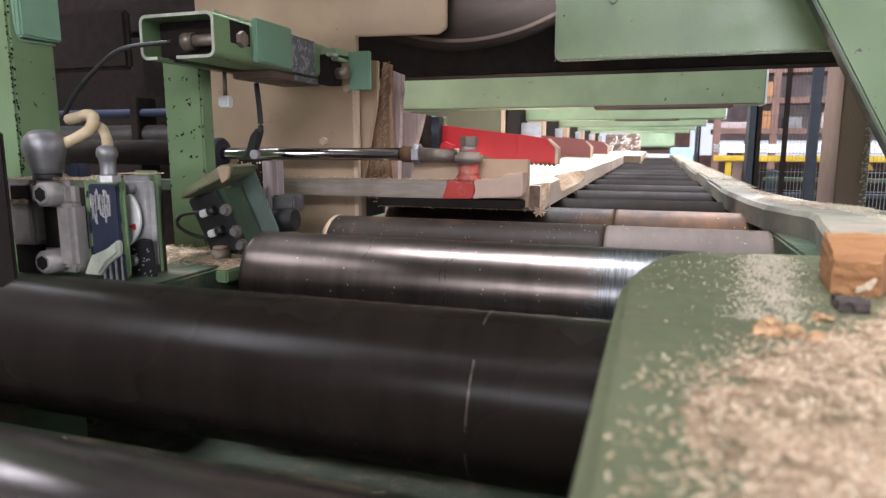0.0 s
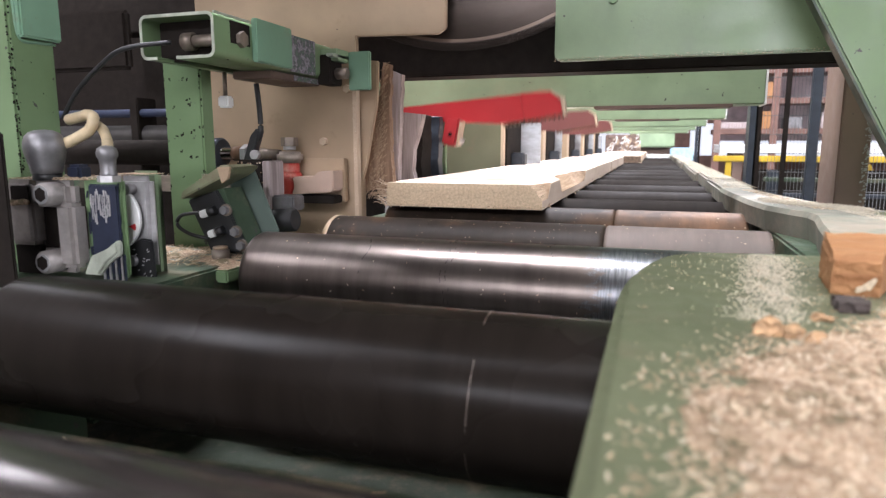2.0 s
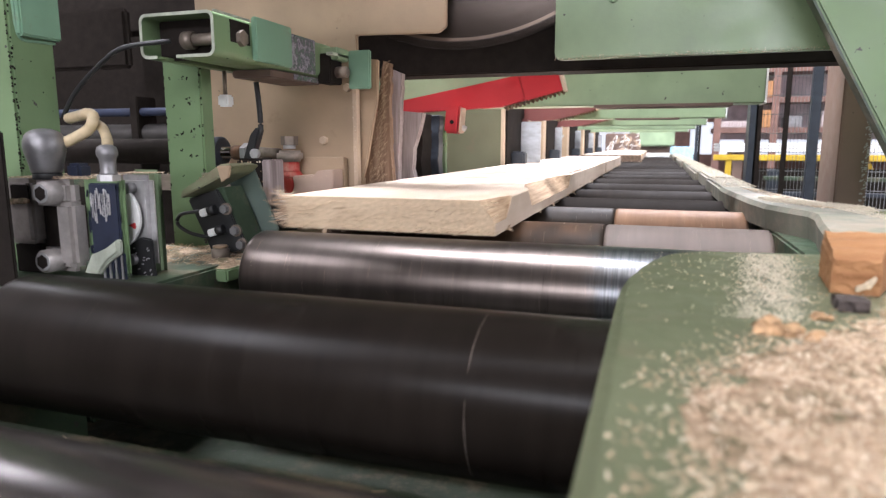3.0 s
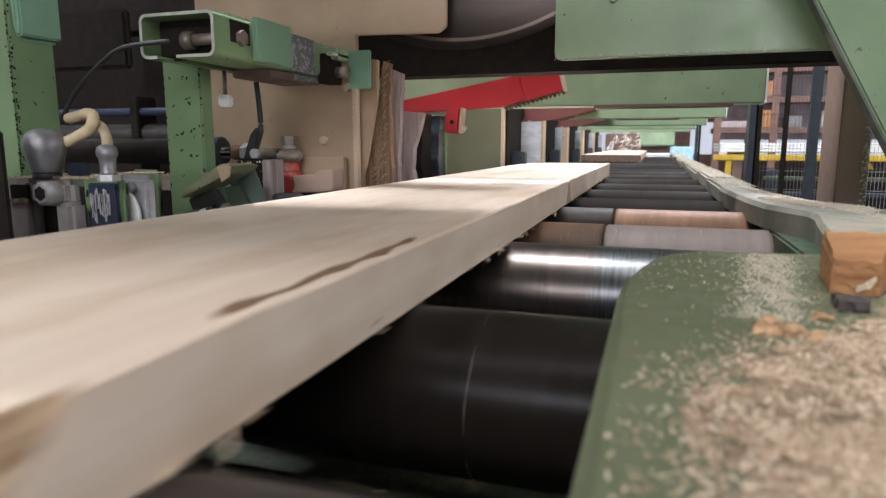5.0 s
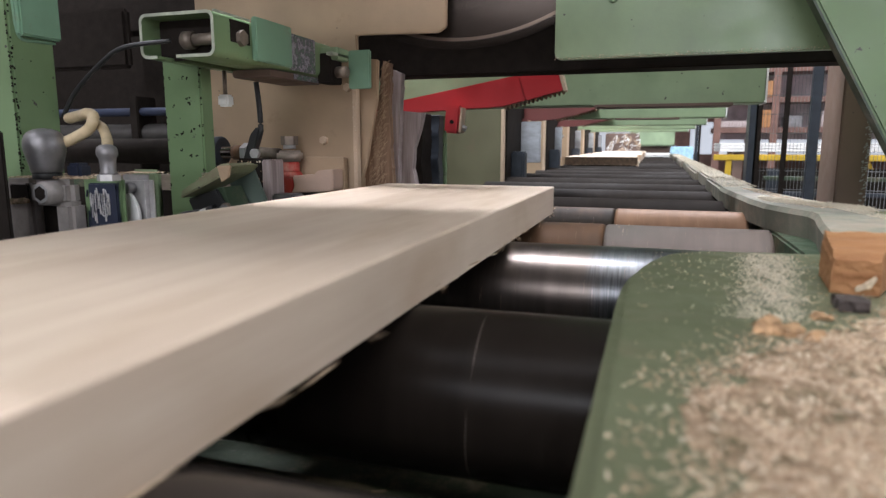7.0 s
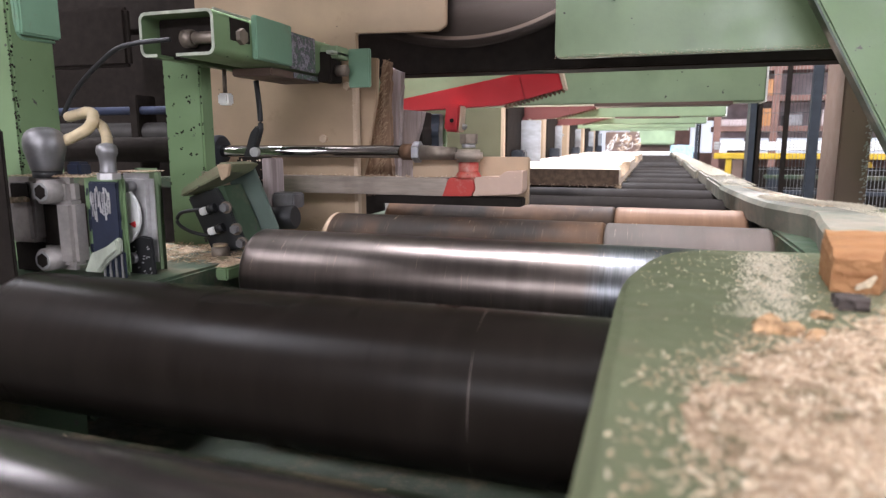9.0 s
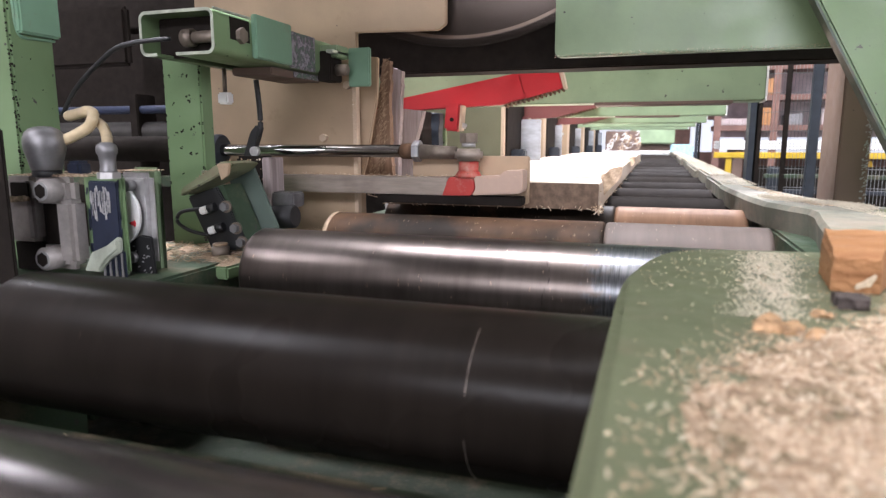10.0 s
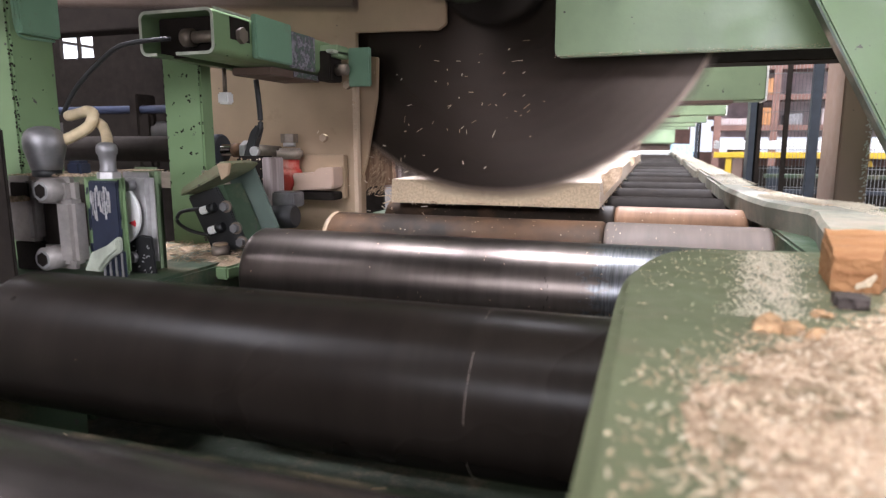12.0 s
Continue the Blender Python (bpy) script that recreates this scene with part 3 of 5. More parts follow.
# ---- machine frame round the saw ----
def machine():
    # guard and cover plate run up out of view to block far light
    pts = [(-0.98, -0.09), (-0.66, -0.09), (-0.590, -0.02), (-0.590, 0.349), (-0.415, 0.345), (-0.398, 0.356), (-0.395, 1.3), (-0.98, 1.3)]
    e = thing("saw_guard", "tan painted steel guard plate cut out for the saw", "machine guard")
    part("plate", prism(pts, 1.243, 1.255, "y", 0.002), TAN, e)
    for x, z in ((-0.61, 0.245), (-0.668, 0.138), (-0.62, 0.45), (-0.86, 0.3)):
        part("bolt", hexhead((x, 1.232, z), (x, 1.244, z), 0.0085), TAN_PALE, e)
    part("edge_strip", box(-0.594, -0.585, 1.226, 1.243, -0.02, 0.3, 0.001), TAN_PALE, e, "pale worn edge strip")
    e = thing("blade_cover", "flat light green steel cover plate beside the blade", "machine guard")
    part("plate", prism([(-0.178, 0.287), (-0.176, 0.281), (-0.172, 0.278), (-0.165, 0.277), (0.9, 0.277), (0.9, 1.3), (-0.178, 1.3)], 1.185, 1.205, "y", 0.003), GREEN, e)
    for x in (0.0, 0.7):
        part("hanger", box(x, x + 0.06, 1.187, 1.203, 1.3, 5.0, 0.003), GREEN_DARK, e)
    for x, z in ((-0.08, 0.375), (0.05, 0.52), (0.22, 0.44)):
        part("bolt", hexhead((x, 1.178, z), (x, 1.186, z), 0.008), GREEN_CHIPPED, e)
    # out-of-view sheet, added only to block light over the near rollers
    e = thing("shade_sheet", "unseen dark sheet added to shade the infeed rollers", "machine hood")
    part("top", box(-0.8, -0.02, 0.24, 0.55, 0.56, 0.58, 0.004), DARK, e)
    for x in (-0.75, -0.1):
        part("hanger", box(x - 0.03, x + 0.03, 0.3, 0.36, 0.58, 5.0, 0.004), DARK, e)
    # diagonal brace
    e = thing("diagonal_brace", "sloping green steel brace plate", "brace")
    part("web", prism([(0.09, 0.55), (0.206, 0.338), (0.321, 0.124), (0.46, -0.135), (0.9, -0.135), (0.9, 0.55)], 1.085, 1.11, "y", 0.003), GREEN_CHIPPED, e)
    # darker strip over the web's thickness
    part("edge_flange", prism([(0.0855, 0.55), (0.2015, 0.337), (0.3165, 0.123), (0.4555, -0.136), (0.4585, -0.135), (0.3195, 0.124), (0.2045, 0.338), (0.0885, 0.55)], 1.083, 1.112, "y"), GREEN_DARK, e, "darker green strip along the sloping edge")
    e = thing("brown_post", "brown steel post with flaking paint at one edge", "post")
    part("shaft", box(0.352, 0.408, 1.5, 1.65, -0.9, 1.0, 0.003), POST_BROWN, e)
    bm = bmesh.new()
    random.seed(5)
    for k in range(260):
        z = random.uniform(-0.05, 0.4)
        s = random.uniform(0.0004, 0.0015)
        box(-s, s, -0.0004, 0.0004, -s * 1.6, s * 1.6, 0, bm, pose(0.403 + random.uniform(-0.007, 0.004), 1.4993 - 0.000013 * k, z, 0, random.uniform(0, 90)))
    part("flaked_paint", bm, ALU, e, "pale flaking paint")
    # beam over the saw, with the gap's shade put into its near-black colour
    e = thing("shade_beam", "near-black beam filling the shaded gap over the conveyor", "beam")
    part("web", box(-0.70, 0.352, 1.42, 1.5, 0.283, 0.75, 0.003), DARK, e)
    # gantry beams over the conveyor
    for i, y in enumerate((1.9, 2.9, 3.97, 5.02, 6.1)):
        e = thing("gantry_beam", "light green box beam across the conveyor", "beam", "gantry beams")
        z0 = 0.237
        part("web", box(-0.9, 0.266, y, y + 0.1, z0, z0 + 0.15, 0.003), GREEN, e)
        # brown strip along part of the first two undersides
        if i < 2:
            part("underside_strip", box(-0.17, 0.19 - 0.1 * i, y - 0.003, y + 0.1, z0 - 0.006 + 0.002 * i, z0 + 0.002, 0.001), BROWN, e, "dark brown strip along part of the underside")
        part("end_plate", box(0.266, 0.271, y - 0.004, y + 0.104, z0 - 0.002, z0 + 0.155, 0.001), WHITE, e, "pale edge plate")
    for y, h in ((2.68, 0.40), (6.1, 0.33)):
        e = thing("gantry_post", "dark blue-grey steel post beside the fence", "post", "posts beside the fence")
        part("shaft", box(0.33, 0.352, y, y + 0.09, -0.9, h, 0.002), POST, e)
        part("shaft", box(0.358, 0.372, y, y + 0.09, -0.9, h, 0.002), DARK, e)
        part("head", box(0.25, 0.38, y + 0.02, y + 0.07, h, h + 0.04, 0.003), POST, e)
    # upright panels behind the clamps
    for i, y in enumerate((2.5, 3.5, 4.5, 5.5, 6.5)):
        e = thing("fence_panel", "tan upright steel panel beside the boards", "panel", "panels beside the boards")
        part("sheet", box(-0.95, -0.575, y, y + 0.012, -0.08, 0.33, 0.002), (PANEL, TAN, TAN, TAN, TAN)[i], e)
        part("edge", box(-0.575, -0.562, y - 0.004, y + 0.02, -0.08, 0.33, 0.002), TAN_PALE, e, "pale worn edge strip")
        part("side_plate", box(-0.568, -0.556, y + 0.022, y + 0.45, -0.08, 0.33, 0.002), DARK, e)
        part("wear_plate", box(-0.556, -0.47 if i == 0 else -0.515, y + 0.30, y + 0.312, 0.05, 0.225, 0.003), WEAR, e, "bright steel wear plate")
        part("wear_block", box(-0.556, -0.50, y + 0.10, y + 0.16, -0.05, 0.10, 0.006), POST, e, "dark scuffed block")


def clamp(y, red, look):
    """A red toothed hold-down arm on its pivot."""
    e = thing("hold_down_clamp", look + " toothed hold-down arm over the board", "clamp", "hold-down clamps", at=pose(-0.90, y, 0.234))
    q = lambda pts: [(a + 0.90, c - 0.234) for a, c in pts]
    part("arm", prism(q([(-0.93, 0.262), (-0.90, 0.262), (-0.728, 0.204), (-0.37, 0.159), (-0.37, 0.086), (-0.441, 0.091), (-0.725, 0.165), (-0.93, 0.205)]), -0.016, 0.016, "y", 0.002), red, e)
    part("jaw", prism(q([(-0.37, 0.161), (-0.285, 0.147), (-0.264, 0.122), (-0.264, 0.078), (-0.37, 0.084)]), -0.02, 0.018, "y", 0.002), red, e, "bright red jaw")
    part("jaw_end", prism(q([(-0.284, 0.148), (-0.254, 0.121), (-0.256, 0.076), (-0.264, 0.076), (-0.264, 0.122), (-0.287, 0.146)]), -0.021, 0.019, "y", 0.0005), TAN_PALE, e, "pale worn end plate")
    bm = bmesh.new()
    for k in range(14):
        x = -0.262 - k * 0.0125
        prism([(x + 0.90, 0.080 - 0.234 + k * 0.0006), (x + 0.90 - 0.006, 0.070 - 0.234 + k * 0.0006), (x + 0.90 - 0.012, 0.080 - 0.234 + k * 0.0006)], -0.018, 0.016, "y", 0, bm)
    part("teeth", bm, RUST, e, "row of worn rusty teeth")
    part("pivot_pin", cyl((0, -0.03, 0), (0, 0.03, 0), 0.018, 20), BOLT, e)
    turn = pose(0.322, -0.036, -0.138, 0, 22, 0)
    k = part("bracket", box(-0.024, 0.02, -0.02, 0.02, -0.038, 0.04, 0.006, m=turn), red, e, "small red box bracket")
    part("bracket_flange", box(0.02, 0.026, -0.022, 0.02, -0.036, 0.036, 0.002, m=turn), TAN_PALE, k, "pale worn flange")
    part("bracket_hole", cyl(turn @ Vector((-0.002, -0.0215, -0.006)), turn @ Vector((-0.002, -0.015, -0.006)), 0.006, 14), DARK, k)
    part("bracket_pin", cyl((0.322, -0.045, -0.15), (0.345, -0.03, -0.172), 0.008, 12), ALU, e)
    return e


def wear_blocks():
    """Wooden and steel facings on the left of the saw."""
    random.seed(3)

    def slab(name, y0, y1, z0, z1, x0, x1, mat, label, lean=0.0):
        bm = bmesh.new()
        n = 56
        L = []
        for k in range(n + 1):
            z = z0 + (z1 - z0) * k / n
            w = 0.006 * noise.noise(Vector((z * 18, y0 * 9, 1))) + 0.0016 * noise.noise(Vector((z * 95, y0 * 9, 4))) + lean * k / n
            c = 0.0012 * noise.noise(Vector((z * 150, y1 * 7, 2)))
            L.append([bm.verts.new(v) for v in ((x0, y0 + w, z), (x1 + w * 0.6, y0 + w, z), (x1 + w * 0.4 + c, y1 + w * 0.7, z), (x0, y1, z))])
        for a, c in zip(L, L[1:]):
            for k in range(4):
                bm.faces.new((a[k], a[(k + 1) % 4], c[(k + 1) % 4], c[k]))
        bm.faces.new(L[0][::-1]), bm.faces.new(L[-1])
        bmesh.ops.recalc_face_normals(bm, faces=bm.faces)
        bmesh.ops.bevel(bm, geom=[x for x in bm.edges if x.calc_face_angle(0) > 1], offset=0.002, segments=1, affect="EDGES")
        e = thing(name, label, "facing block", "facings of the side fence")
        part("slab", bm, mat, e, smooth=True).data.set_sharp_from_angle(angle=0.7)
        return e

    def torn(name, outline, y0, y1, mat, label, rough):
        """A torn board set on edge: its outline in x and z, broken up by small splinters."""
        pts = []
        for (xa, za), (xb, zb) in zip(outline, outline[1:] + outline[:1]):
            n = max(1, int(math.hypot(xb - xa, zb - za) / 0.004))
            for k in range(n):
                x, z = xa + (xb - xa) * k / n, za + (zb - za) * k / n
                pts.append((x + rough * noise.noise(Vector((z * 70, x * 20, y0))) + 0.5 * rough * noise.noise(Vector((z * 260, 3, y0))), z))
        e = thing(name, label, "facing block", "facings of the side fence")
        part("slab", prism(pts, y0, y1, "y"), mat, e)
        return e

    first = torn("wooden_facing", [(-0.558, 0.304), (-0.542, 0.299), (-0.546, 0.196), (-0.539, 0.038), (-0.617, 0.029), (-0.598, 0.121), (-0.575, 0.196)], 1.305, 1.322, WOOD_OLD, "splintered dark brown wooden facing beside the saw", 0.003)
    torn("wooden_facing", [(-0.594, 0.303), (-0.550, 0.287), (-0.557, 0.174), (-0.563, 0.026), (-0.596, 0.026)], 1.392, 1.412, WOOD_GREY, "greyed wooden facing with a frayed edge", 0.002)
    torn("wooden_facing", [(-0.622, 0.214), (-0.561, 0.207), (-0.571, 0.165), (-0.586, 0.120), (-0.590, 0.066), (-0.578, 0.015), (-0.637, 0.014)], 1.56, 1.585, WOOD_GREY, "pale curved wooden facing", 0.001)
    e = thing("side_flange", "tan worn steel flange beside the guard plate", "machine guard")
    part("flange", prism([(-0.598, 0.306), (-0.550, 0.301), (-0.554, 0.217), (-0.568, 0.148), (-0.580, 0.088), (-0.597, 0.034), (-0.605, 0.034)], 1.258, 1.27, "y", 0.002), TAN, e)
    slab("steel_facing", 1.66, 1.74, -0.05, 0.212, -0.68, -0.60, DARK, "dark steel block in the side fence")
    slab("steel_facing", 1.79, 1.83, -0.05, 0.212, -0.66, -0.595, POST, "blue-grey steel facing strip")
    slab("steel_facing", 1.85, 1.865, -0.05, 0.212, -0.66, -0.592, GREEN_CHIPPED, "chipped green facing strip")
    bm = bmesh.new()
    for k in range(300):
        z = 0.02 + 0.28 * random.random() ** 1.6
        s = random.uniform(0.003, 0.011)
        box(-0.0004, 0.0004, -0.0004, 0.0004, -s, s, 0, bm, pose(-0.602 + 0.05 * (z / 0.3) + random.uniform(-0.004, 0.045 * (1 - z / 0.33)), 1.3035 - random.uniform(0, 0.003), z, random.uniform(-15, 15), random.uniform(20, 60)))
    tagged(part("frayed_fibre", bm, BARK, first, "frayed wood fibres"), kind="stuff")
    e = thing("lower_block", "tan steel block under the wooden facings", "block")
    part("body", box(-0.66, -0.6, 1.262, 1.3, -0.07, 0.06, 0.003), TAN, e)


# ---- left side: column, bracket, air cylinders ----
def left_side():
    e = thing("steel_column", "green chipped steel column on a dusty base", "column")
    part("shaft", box(-0.824, -0.746, 0.95, 0.982, -0.058, 0.30, 0.003), GREEN_CHIPPED, e)
    part("base_plate", box(-0.84, -0.60, 0.80, 1.06, -0.075, -0.055, 0.003), GREEN_CHIPPED, e)
    random.seed(12)
    bm = bmesh.new()
    for k in range(60):
        z = -0.05 + 0.31 * random.random() ** 0.8
        if k % 3:
            x, s = random.choice((random.uniform(-0.8235, -0.820), random.uniform(-0.749, -0.745))), random.uniform(0.0007, 0.0016)
        else:
            x, z, s = random.uniform(-0.815, -0.752), 0.02 + 0.045 * random.randint(0, 5) + random.uniform(-0.01, 0.01), random.uniform(0.0009, 0.0019)
        for j in range(3):
            q = [(x + s * random.uniform(0.5, 1.3) * math.cos(a), z + s * random.uniform(0.5, 1.3) * math.sin(a)) for a in (0, 1.2, 2.3, 3.3, 4.3, 5.3)]
            prism(q, 0.9492, 0.9504 - 0.0002 * j, "y", 0, bm)
            x, z = x + random.uniform(-0.003, 0.003) * (k % 3 == 0), z + random.uniform(-0.003, 0.003)
    part("paint_chips", bm, DARK, e, "dark chips in the paint")

    e = thing("tube_bracket", "open green rectangular steel tube with clamped bolts", "bracket")
    x0, x1, z0, z1, y0, y1, w = -0.756, -0.622, 0.258, 0.324, 0.83, 1.2, 0.0045
    def corner(cx, cz, r, a0, a1):
        return [(cx + r * math.cos(radians(a0 + (a1 - a0) * k / 6)), cz + r * math.sin(radians(a0 + (a1 - a0) * k / 6))) for k in range(7)]

    r, q = 0.0125, 0.0125 - w
    ix0, ix1, iz0, iz1 = x0 + r, x1 - r, z0 + r, z1 - r
    prof = [(x0 + 0.03, z0)] + corner(ix0, iz0, r, 270, 180) + corner(ix0, iz1, r, 180, 90) + corner(ix1, iz1, r, 90, 0) + corner(ix1, iz0, r, 0, -90) + [(x0 + 0.065, z0), (x0 + 0.065, z0 + w)]
    prof += corner(ix1, iz0, q, -90, 0) + corner(ix1, iz1, q, 0, 90) + corner(ix0, iz1, q, 90, 180) + corner(ix0, iz0, q, 180, 270) + [(x0 + 0.03, z0 + w)]
    bm = prism(prof, y0, y1, "y")
    part("tube", bm, GREEN_CHIPPED, e, smooth=True).data.set_sharp_from_angle(angle=0.6)
    part("worn_rim", prism(prof, y0 - 0.0012, y0 - 0.0002, "y"), RIM, e, "pale worn rim")
    # near-black rectangle on the side wall, painting the recess's shade
    part("slot", box(x1 - 0.001, x1 + 0.0009, 0.868, 0.918, z0 + 0.026, z1 - 0.007, 0.0005), DARK, e, "dark rectangle painted on for the shaded recess")
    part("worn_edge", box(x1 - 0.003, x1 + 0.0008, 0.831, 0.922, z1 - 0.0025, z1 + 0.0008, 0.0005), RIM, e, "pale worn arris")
    # solid dark block painting the shade of the open end
    part("end_recess_shade", box(-0.628, -0.6, 1.146, 1.196, 0.246, 0.302, 0.002), DARK, e, "dark block in place of the tube's shaded open end")
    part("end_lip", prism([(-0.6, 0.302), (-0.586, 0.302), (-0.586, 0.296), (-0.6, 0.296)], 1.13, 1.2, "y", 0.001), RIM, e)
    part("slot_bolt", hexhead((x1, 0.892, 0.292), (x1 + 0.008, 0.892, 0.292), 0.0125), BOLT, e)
    # dark sheet added to make the tube's interior look shaded
    part("interior_shade", box(x0 + 0.006, x1 - 0.006, 0.866, 0.87, z0 + 0.001, z1 - 0.005, 0), DARK, e)
    part("clip", box(-0.622, -0.612, 0.922, 1.03, 0.262, 0.330, 0.002), TEAL, e, "bright green welded clip plate")
    part("smear", box(-0.6225, -0.6195, 1.035, 1.125, 0.2595, 0.3225, 0.001), SMEAR, e, "grey-violet smear of grease")
    part("stop_plate", box(-0.586, -0.540, 1.195, 1.205, 0.238, 0.312, 0.002), TEAL, e, "bright green stop plate")
    part("spacer", box(-0.63, -0.586, 1.15, 1.2, 0.29, 0.313, 0.002), GREEN, e)
    part("bolt", cyl((-0.60, 1.17, 0.268), (-0.575, 1.17, 0.268), 0.011, 14, bevel=0.002), BOLT, e)
    b = part("adjusting_bolt", cyl((-0.690, 0.852, 0.286), (-0.628, 0.852, 0.287), 0.009, 16), BOLT, e)
    part("nut", cyl((-0.694, 0.852, 0.286), (-0.674, 0.852, 0.286), 0.0135, 20, bevel=0.002), BOLT, b)
    part("under_block", box(-0.71, -0.63, 0.99, 1.16, 0.244, 0.257, 0.002), BROWN, e)
    part("under_smear", box(-0.6298, -0.628, 1.06, 1.15, 0.246, 0.2555, 0.0005), SMEAR, e)
    part("under_nut", box(-0.7435, -0.722, 0.99, 1.01, 0.196, 0.2165, 0.003), WHITE, e, "pale plastic cap")
    part("under_stem", cyl((-0.733, 1.0, 0.2165), (-0.733, 1.0, 0.26), 0.004, 10), BOLT, e)

    # large rear column at the frame's corner
    e = thing("steel_column", "broad green steel column with a bolted plate", "column")
    part("shaft", box(-1.15, -0.905, 0.734, 0.81, -0.9, 0.7, 0.004), GREEN_CHIPPED, e)
    part("plate", box(-0.906, -0.893, 0.745, 0.815, 0.288, 0.6, 0.003), TEAL, e)

    random.seed(31)
    bm = bmesh.new()
    for k in range(70):
        z, s = random.uniform(-0.05, 0.42), random.uniform(0.0006, 0.0019)
        q = [(-0.9065 - abs(random.gauss(0, 0.0012)) + s * random.uniform(0.5, 1.2) * math.cos(a), z + 1.5 * s * random.uniform(0.5, 1.3) * math.sin(a)) for a in (0, 1.2, 2.3, 3.3, 4.3, 5.3)]
        prism(q, 0.7332, 0.7344, "y", 0, bm)
        y, z = 0.735 + abs(random.gauss(0, 0.002)), random.uniform(-0.05, 0.42)
        if k % 9 == 0:
            y = random.uniform(0.745, 0.80)
        q = [(y + s * random.uniform(0.5, 1.2) * math.cos(a), z + 1.4 * s * random.uniform(0.5, 1.3) * math.sin(a)) for a in (0, 1.2, 2.3, 3.3, 4.3, 5.3)]
        prism(q, -0.9054, -0.9042, "x", 0, bm)
    part("paint_chips", bm, DARK, e, "dark chips along the edge")
    tube("weld_seam", [(-0.904, 0.742, 0.6), (-0.9035, 0.743, 0.5), (-0.904, 0.741, 0.4), (-0.9035, 0.744, 0.33), (-0.904, 0.75, 0.287), (-0.9035, 0.78, 0.284), (-0.904, 0.81, 0.285)], 0.0022, TEAL, e, "rough weld seam")

    # air cylinder with its end cap
    e = thing("air_cylinder", "grey cast aluminium air cylinder with square end cap", "air cylinder")
    bm = bmesh.new()
    for x0, x1, y0, z0, z1, r in ((-0.862, -0.812, 0.665, -0.008, 0.083, 0.006), (-0.818, -0.742, 0.667, 0.046, 0.083, 0.008), (-0.812, -0.745, 0.667, -0.044, -0.012, 0.008), (-0.768, -0.737, 0.662, -0.036, 0.053, 0.006)):
        box(x0, x1, y0, 0.69, z0, z1, r, bm)
    part("end_cap", bm, ALU_MID, e)
    # cavity, pocket, gap and sockets get their shade from near-black pieces
    part("recess", box(-0.815, -0.772, 0.684, 0.6895, -0.02, 0.055, 0.001), DARK, e, "near-black backing painting the cavity's shade")
    part("port", box(-0.846, -0.812, 0.6635, 0.6662, 0.05, 0.075, 0.003), DARK, e, "near-black patch painting the port's shaded pocket")
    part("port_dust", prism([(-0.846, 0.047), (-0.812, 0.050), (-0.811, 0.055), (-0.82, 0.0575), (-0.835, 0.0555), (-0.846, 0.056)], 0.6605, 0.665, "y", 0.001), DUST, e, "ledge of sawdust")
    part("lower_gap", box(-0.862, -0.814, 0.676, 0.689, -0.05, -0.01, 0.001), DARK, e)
    for x, z in ((-0.768, 0.0655), (-0.776, -0.0265)):
        b = part("tie_rod_boss", cyl((x, 0.645, z), (x, 0.69, z), 0.0158, 32, bevel=0.003), ALU_MID, e)
        part("boss_ring", cyl((x, 0.6443, z), (x, 0.648, z), 0.0125, 28), ALU, b, "bright turned ring")
        part("socket", cyl((x, 0.6436, z), (x, 0.65, z), 0.0098, 6), DARK, b, "near-black hexagon painting the socket's shaded hole")
    part("barrel", box(-0.85, -0.785, 0.69, 0.73, -0.03, 0.075, 0.012), ALU_DARK, e)

    e = thing("valve_block", "green painted valve block smeared with grease", "valve")
    part("body", box(-0.745, -0.677, 0.69, 0.70, -0.05, 0.086, 0.004), GREEN_CHIPPED, e)
    part("face", box(-0.732, -0.682, 0.686, 0.691, -0.045, 0.078, 0.002), NAVY, e, "blue-black smeared face")
    random.seed(4)
    smear = part("grease", box(-0.7265, -0.7255, 0.6852, 0.6862, 0.03, 0.06, 0), ALU, e, "pale grease streaks")
    for k in range(9):
        x, z = -0.7265 + 0.0038 * k, 0.068 + random.uniform(-0.006, 0.004)
        n = random.randint(3, 5)
        tube("grease_streak", [(x + random.uniform(-0.0012, 0.0012), 0.6855, z - 0.0095 * j * random.uniform(0.9, 1.2)) for j in range(n)], random.uniform(0.0007, 0.0013), ALU, smear)
    tube("grease_streak", [(-0.708, 0.6855, 0.042), (-0.702, 0.6855, 0.047), (-0.698, 0.6855, 0.041), (-0.703, 0.6855, 0.033), (-0.709, 0.6855, 0.036), (-0.706, 0.6855, 0.044), (-0.699, 0.6855, 0.05)], 0.0011, ALU, smear)
    for k in range(14):
        x, z = random.choice((-0.7335, -0.6815)) + random.uniform(-0.002, 0.002), random.uniform(-0.045, 0.075)
        part("grime", box(-0.0012, 0.0012, -0.0006, 0.0006, -random.uniform(0.003, 0.011), 0.006, 0.0004, m=pose(x, 0.6876, z, 0, random.uniform(-12, 12))), NAVY, e)
    part("knob", box(-0.775, -0.75, 0.692, 0.715, 0.083, 0.104, 0.004), NAVY, e, "dark blue plastic knob")
    part("gauge_plate", cyl((-0.7165, 0.71, 0.03), (-0.7165, 0.716, 0.03), 0.045, 48), WHITE, e, "round white dial plate")
    part("dial_mark", prism([(-0.688, 0.019), (-0.678, 0.023), (-0.6765, 0.018), (-0.678, 0.014)], 0.708, 0.7105, "y"), RED, e, "red mark")
    part("flange", box(-0.72, -0.661, 0.722, 0.74, -0.045, 0.088, 0.008), ALU, e, "grey flange")
    part("end_plate", box(-0.72, -0.668, 0.748, 0.76, -0.06, 0.094, 0.008), GREEN, e)
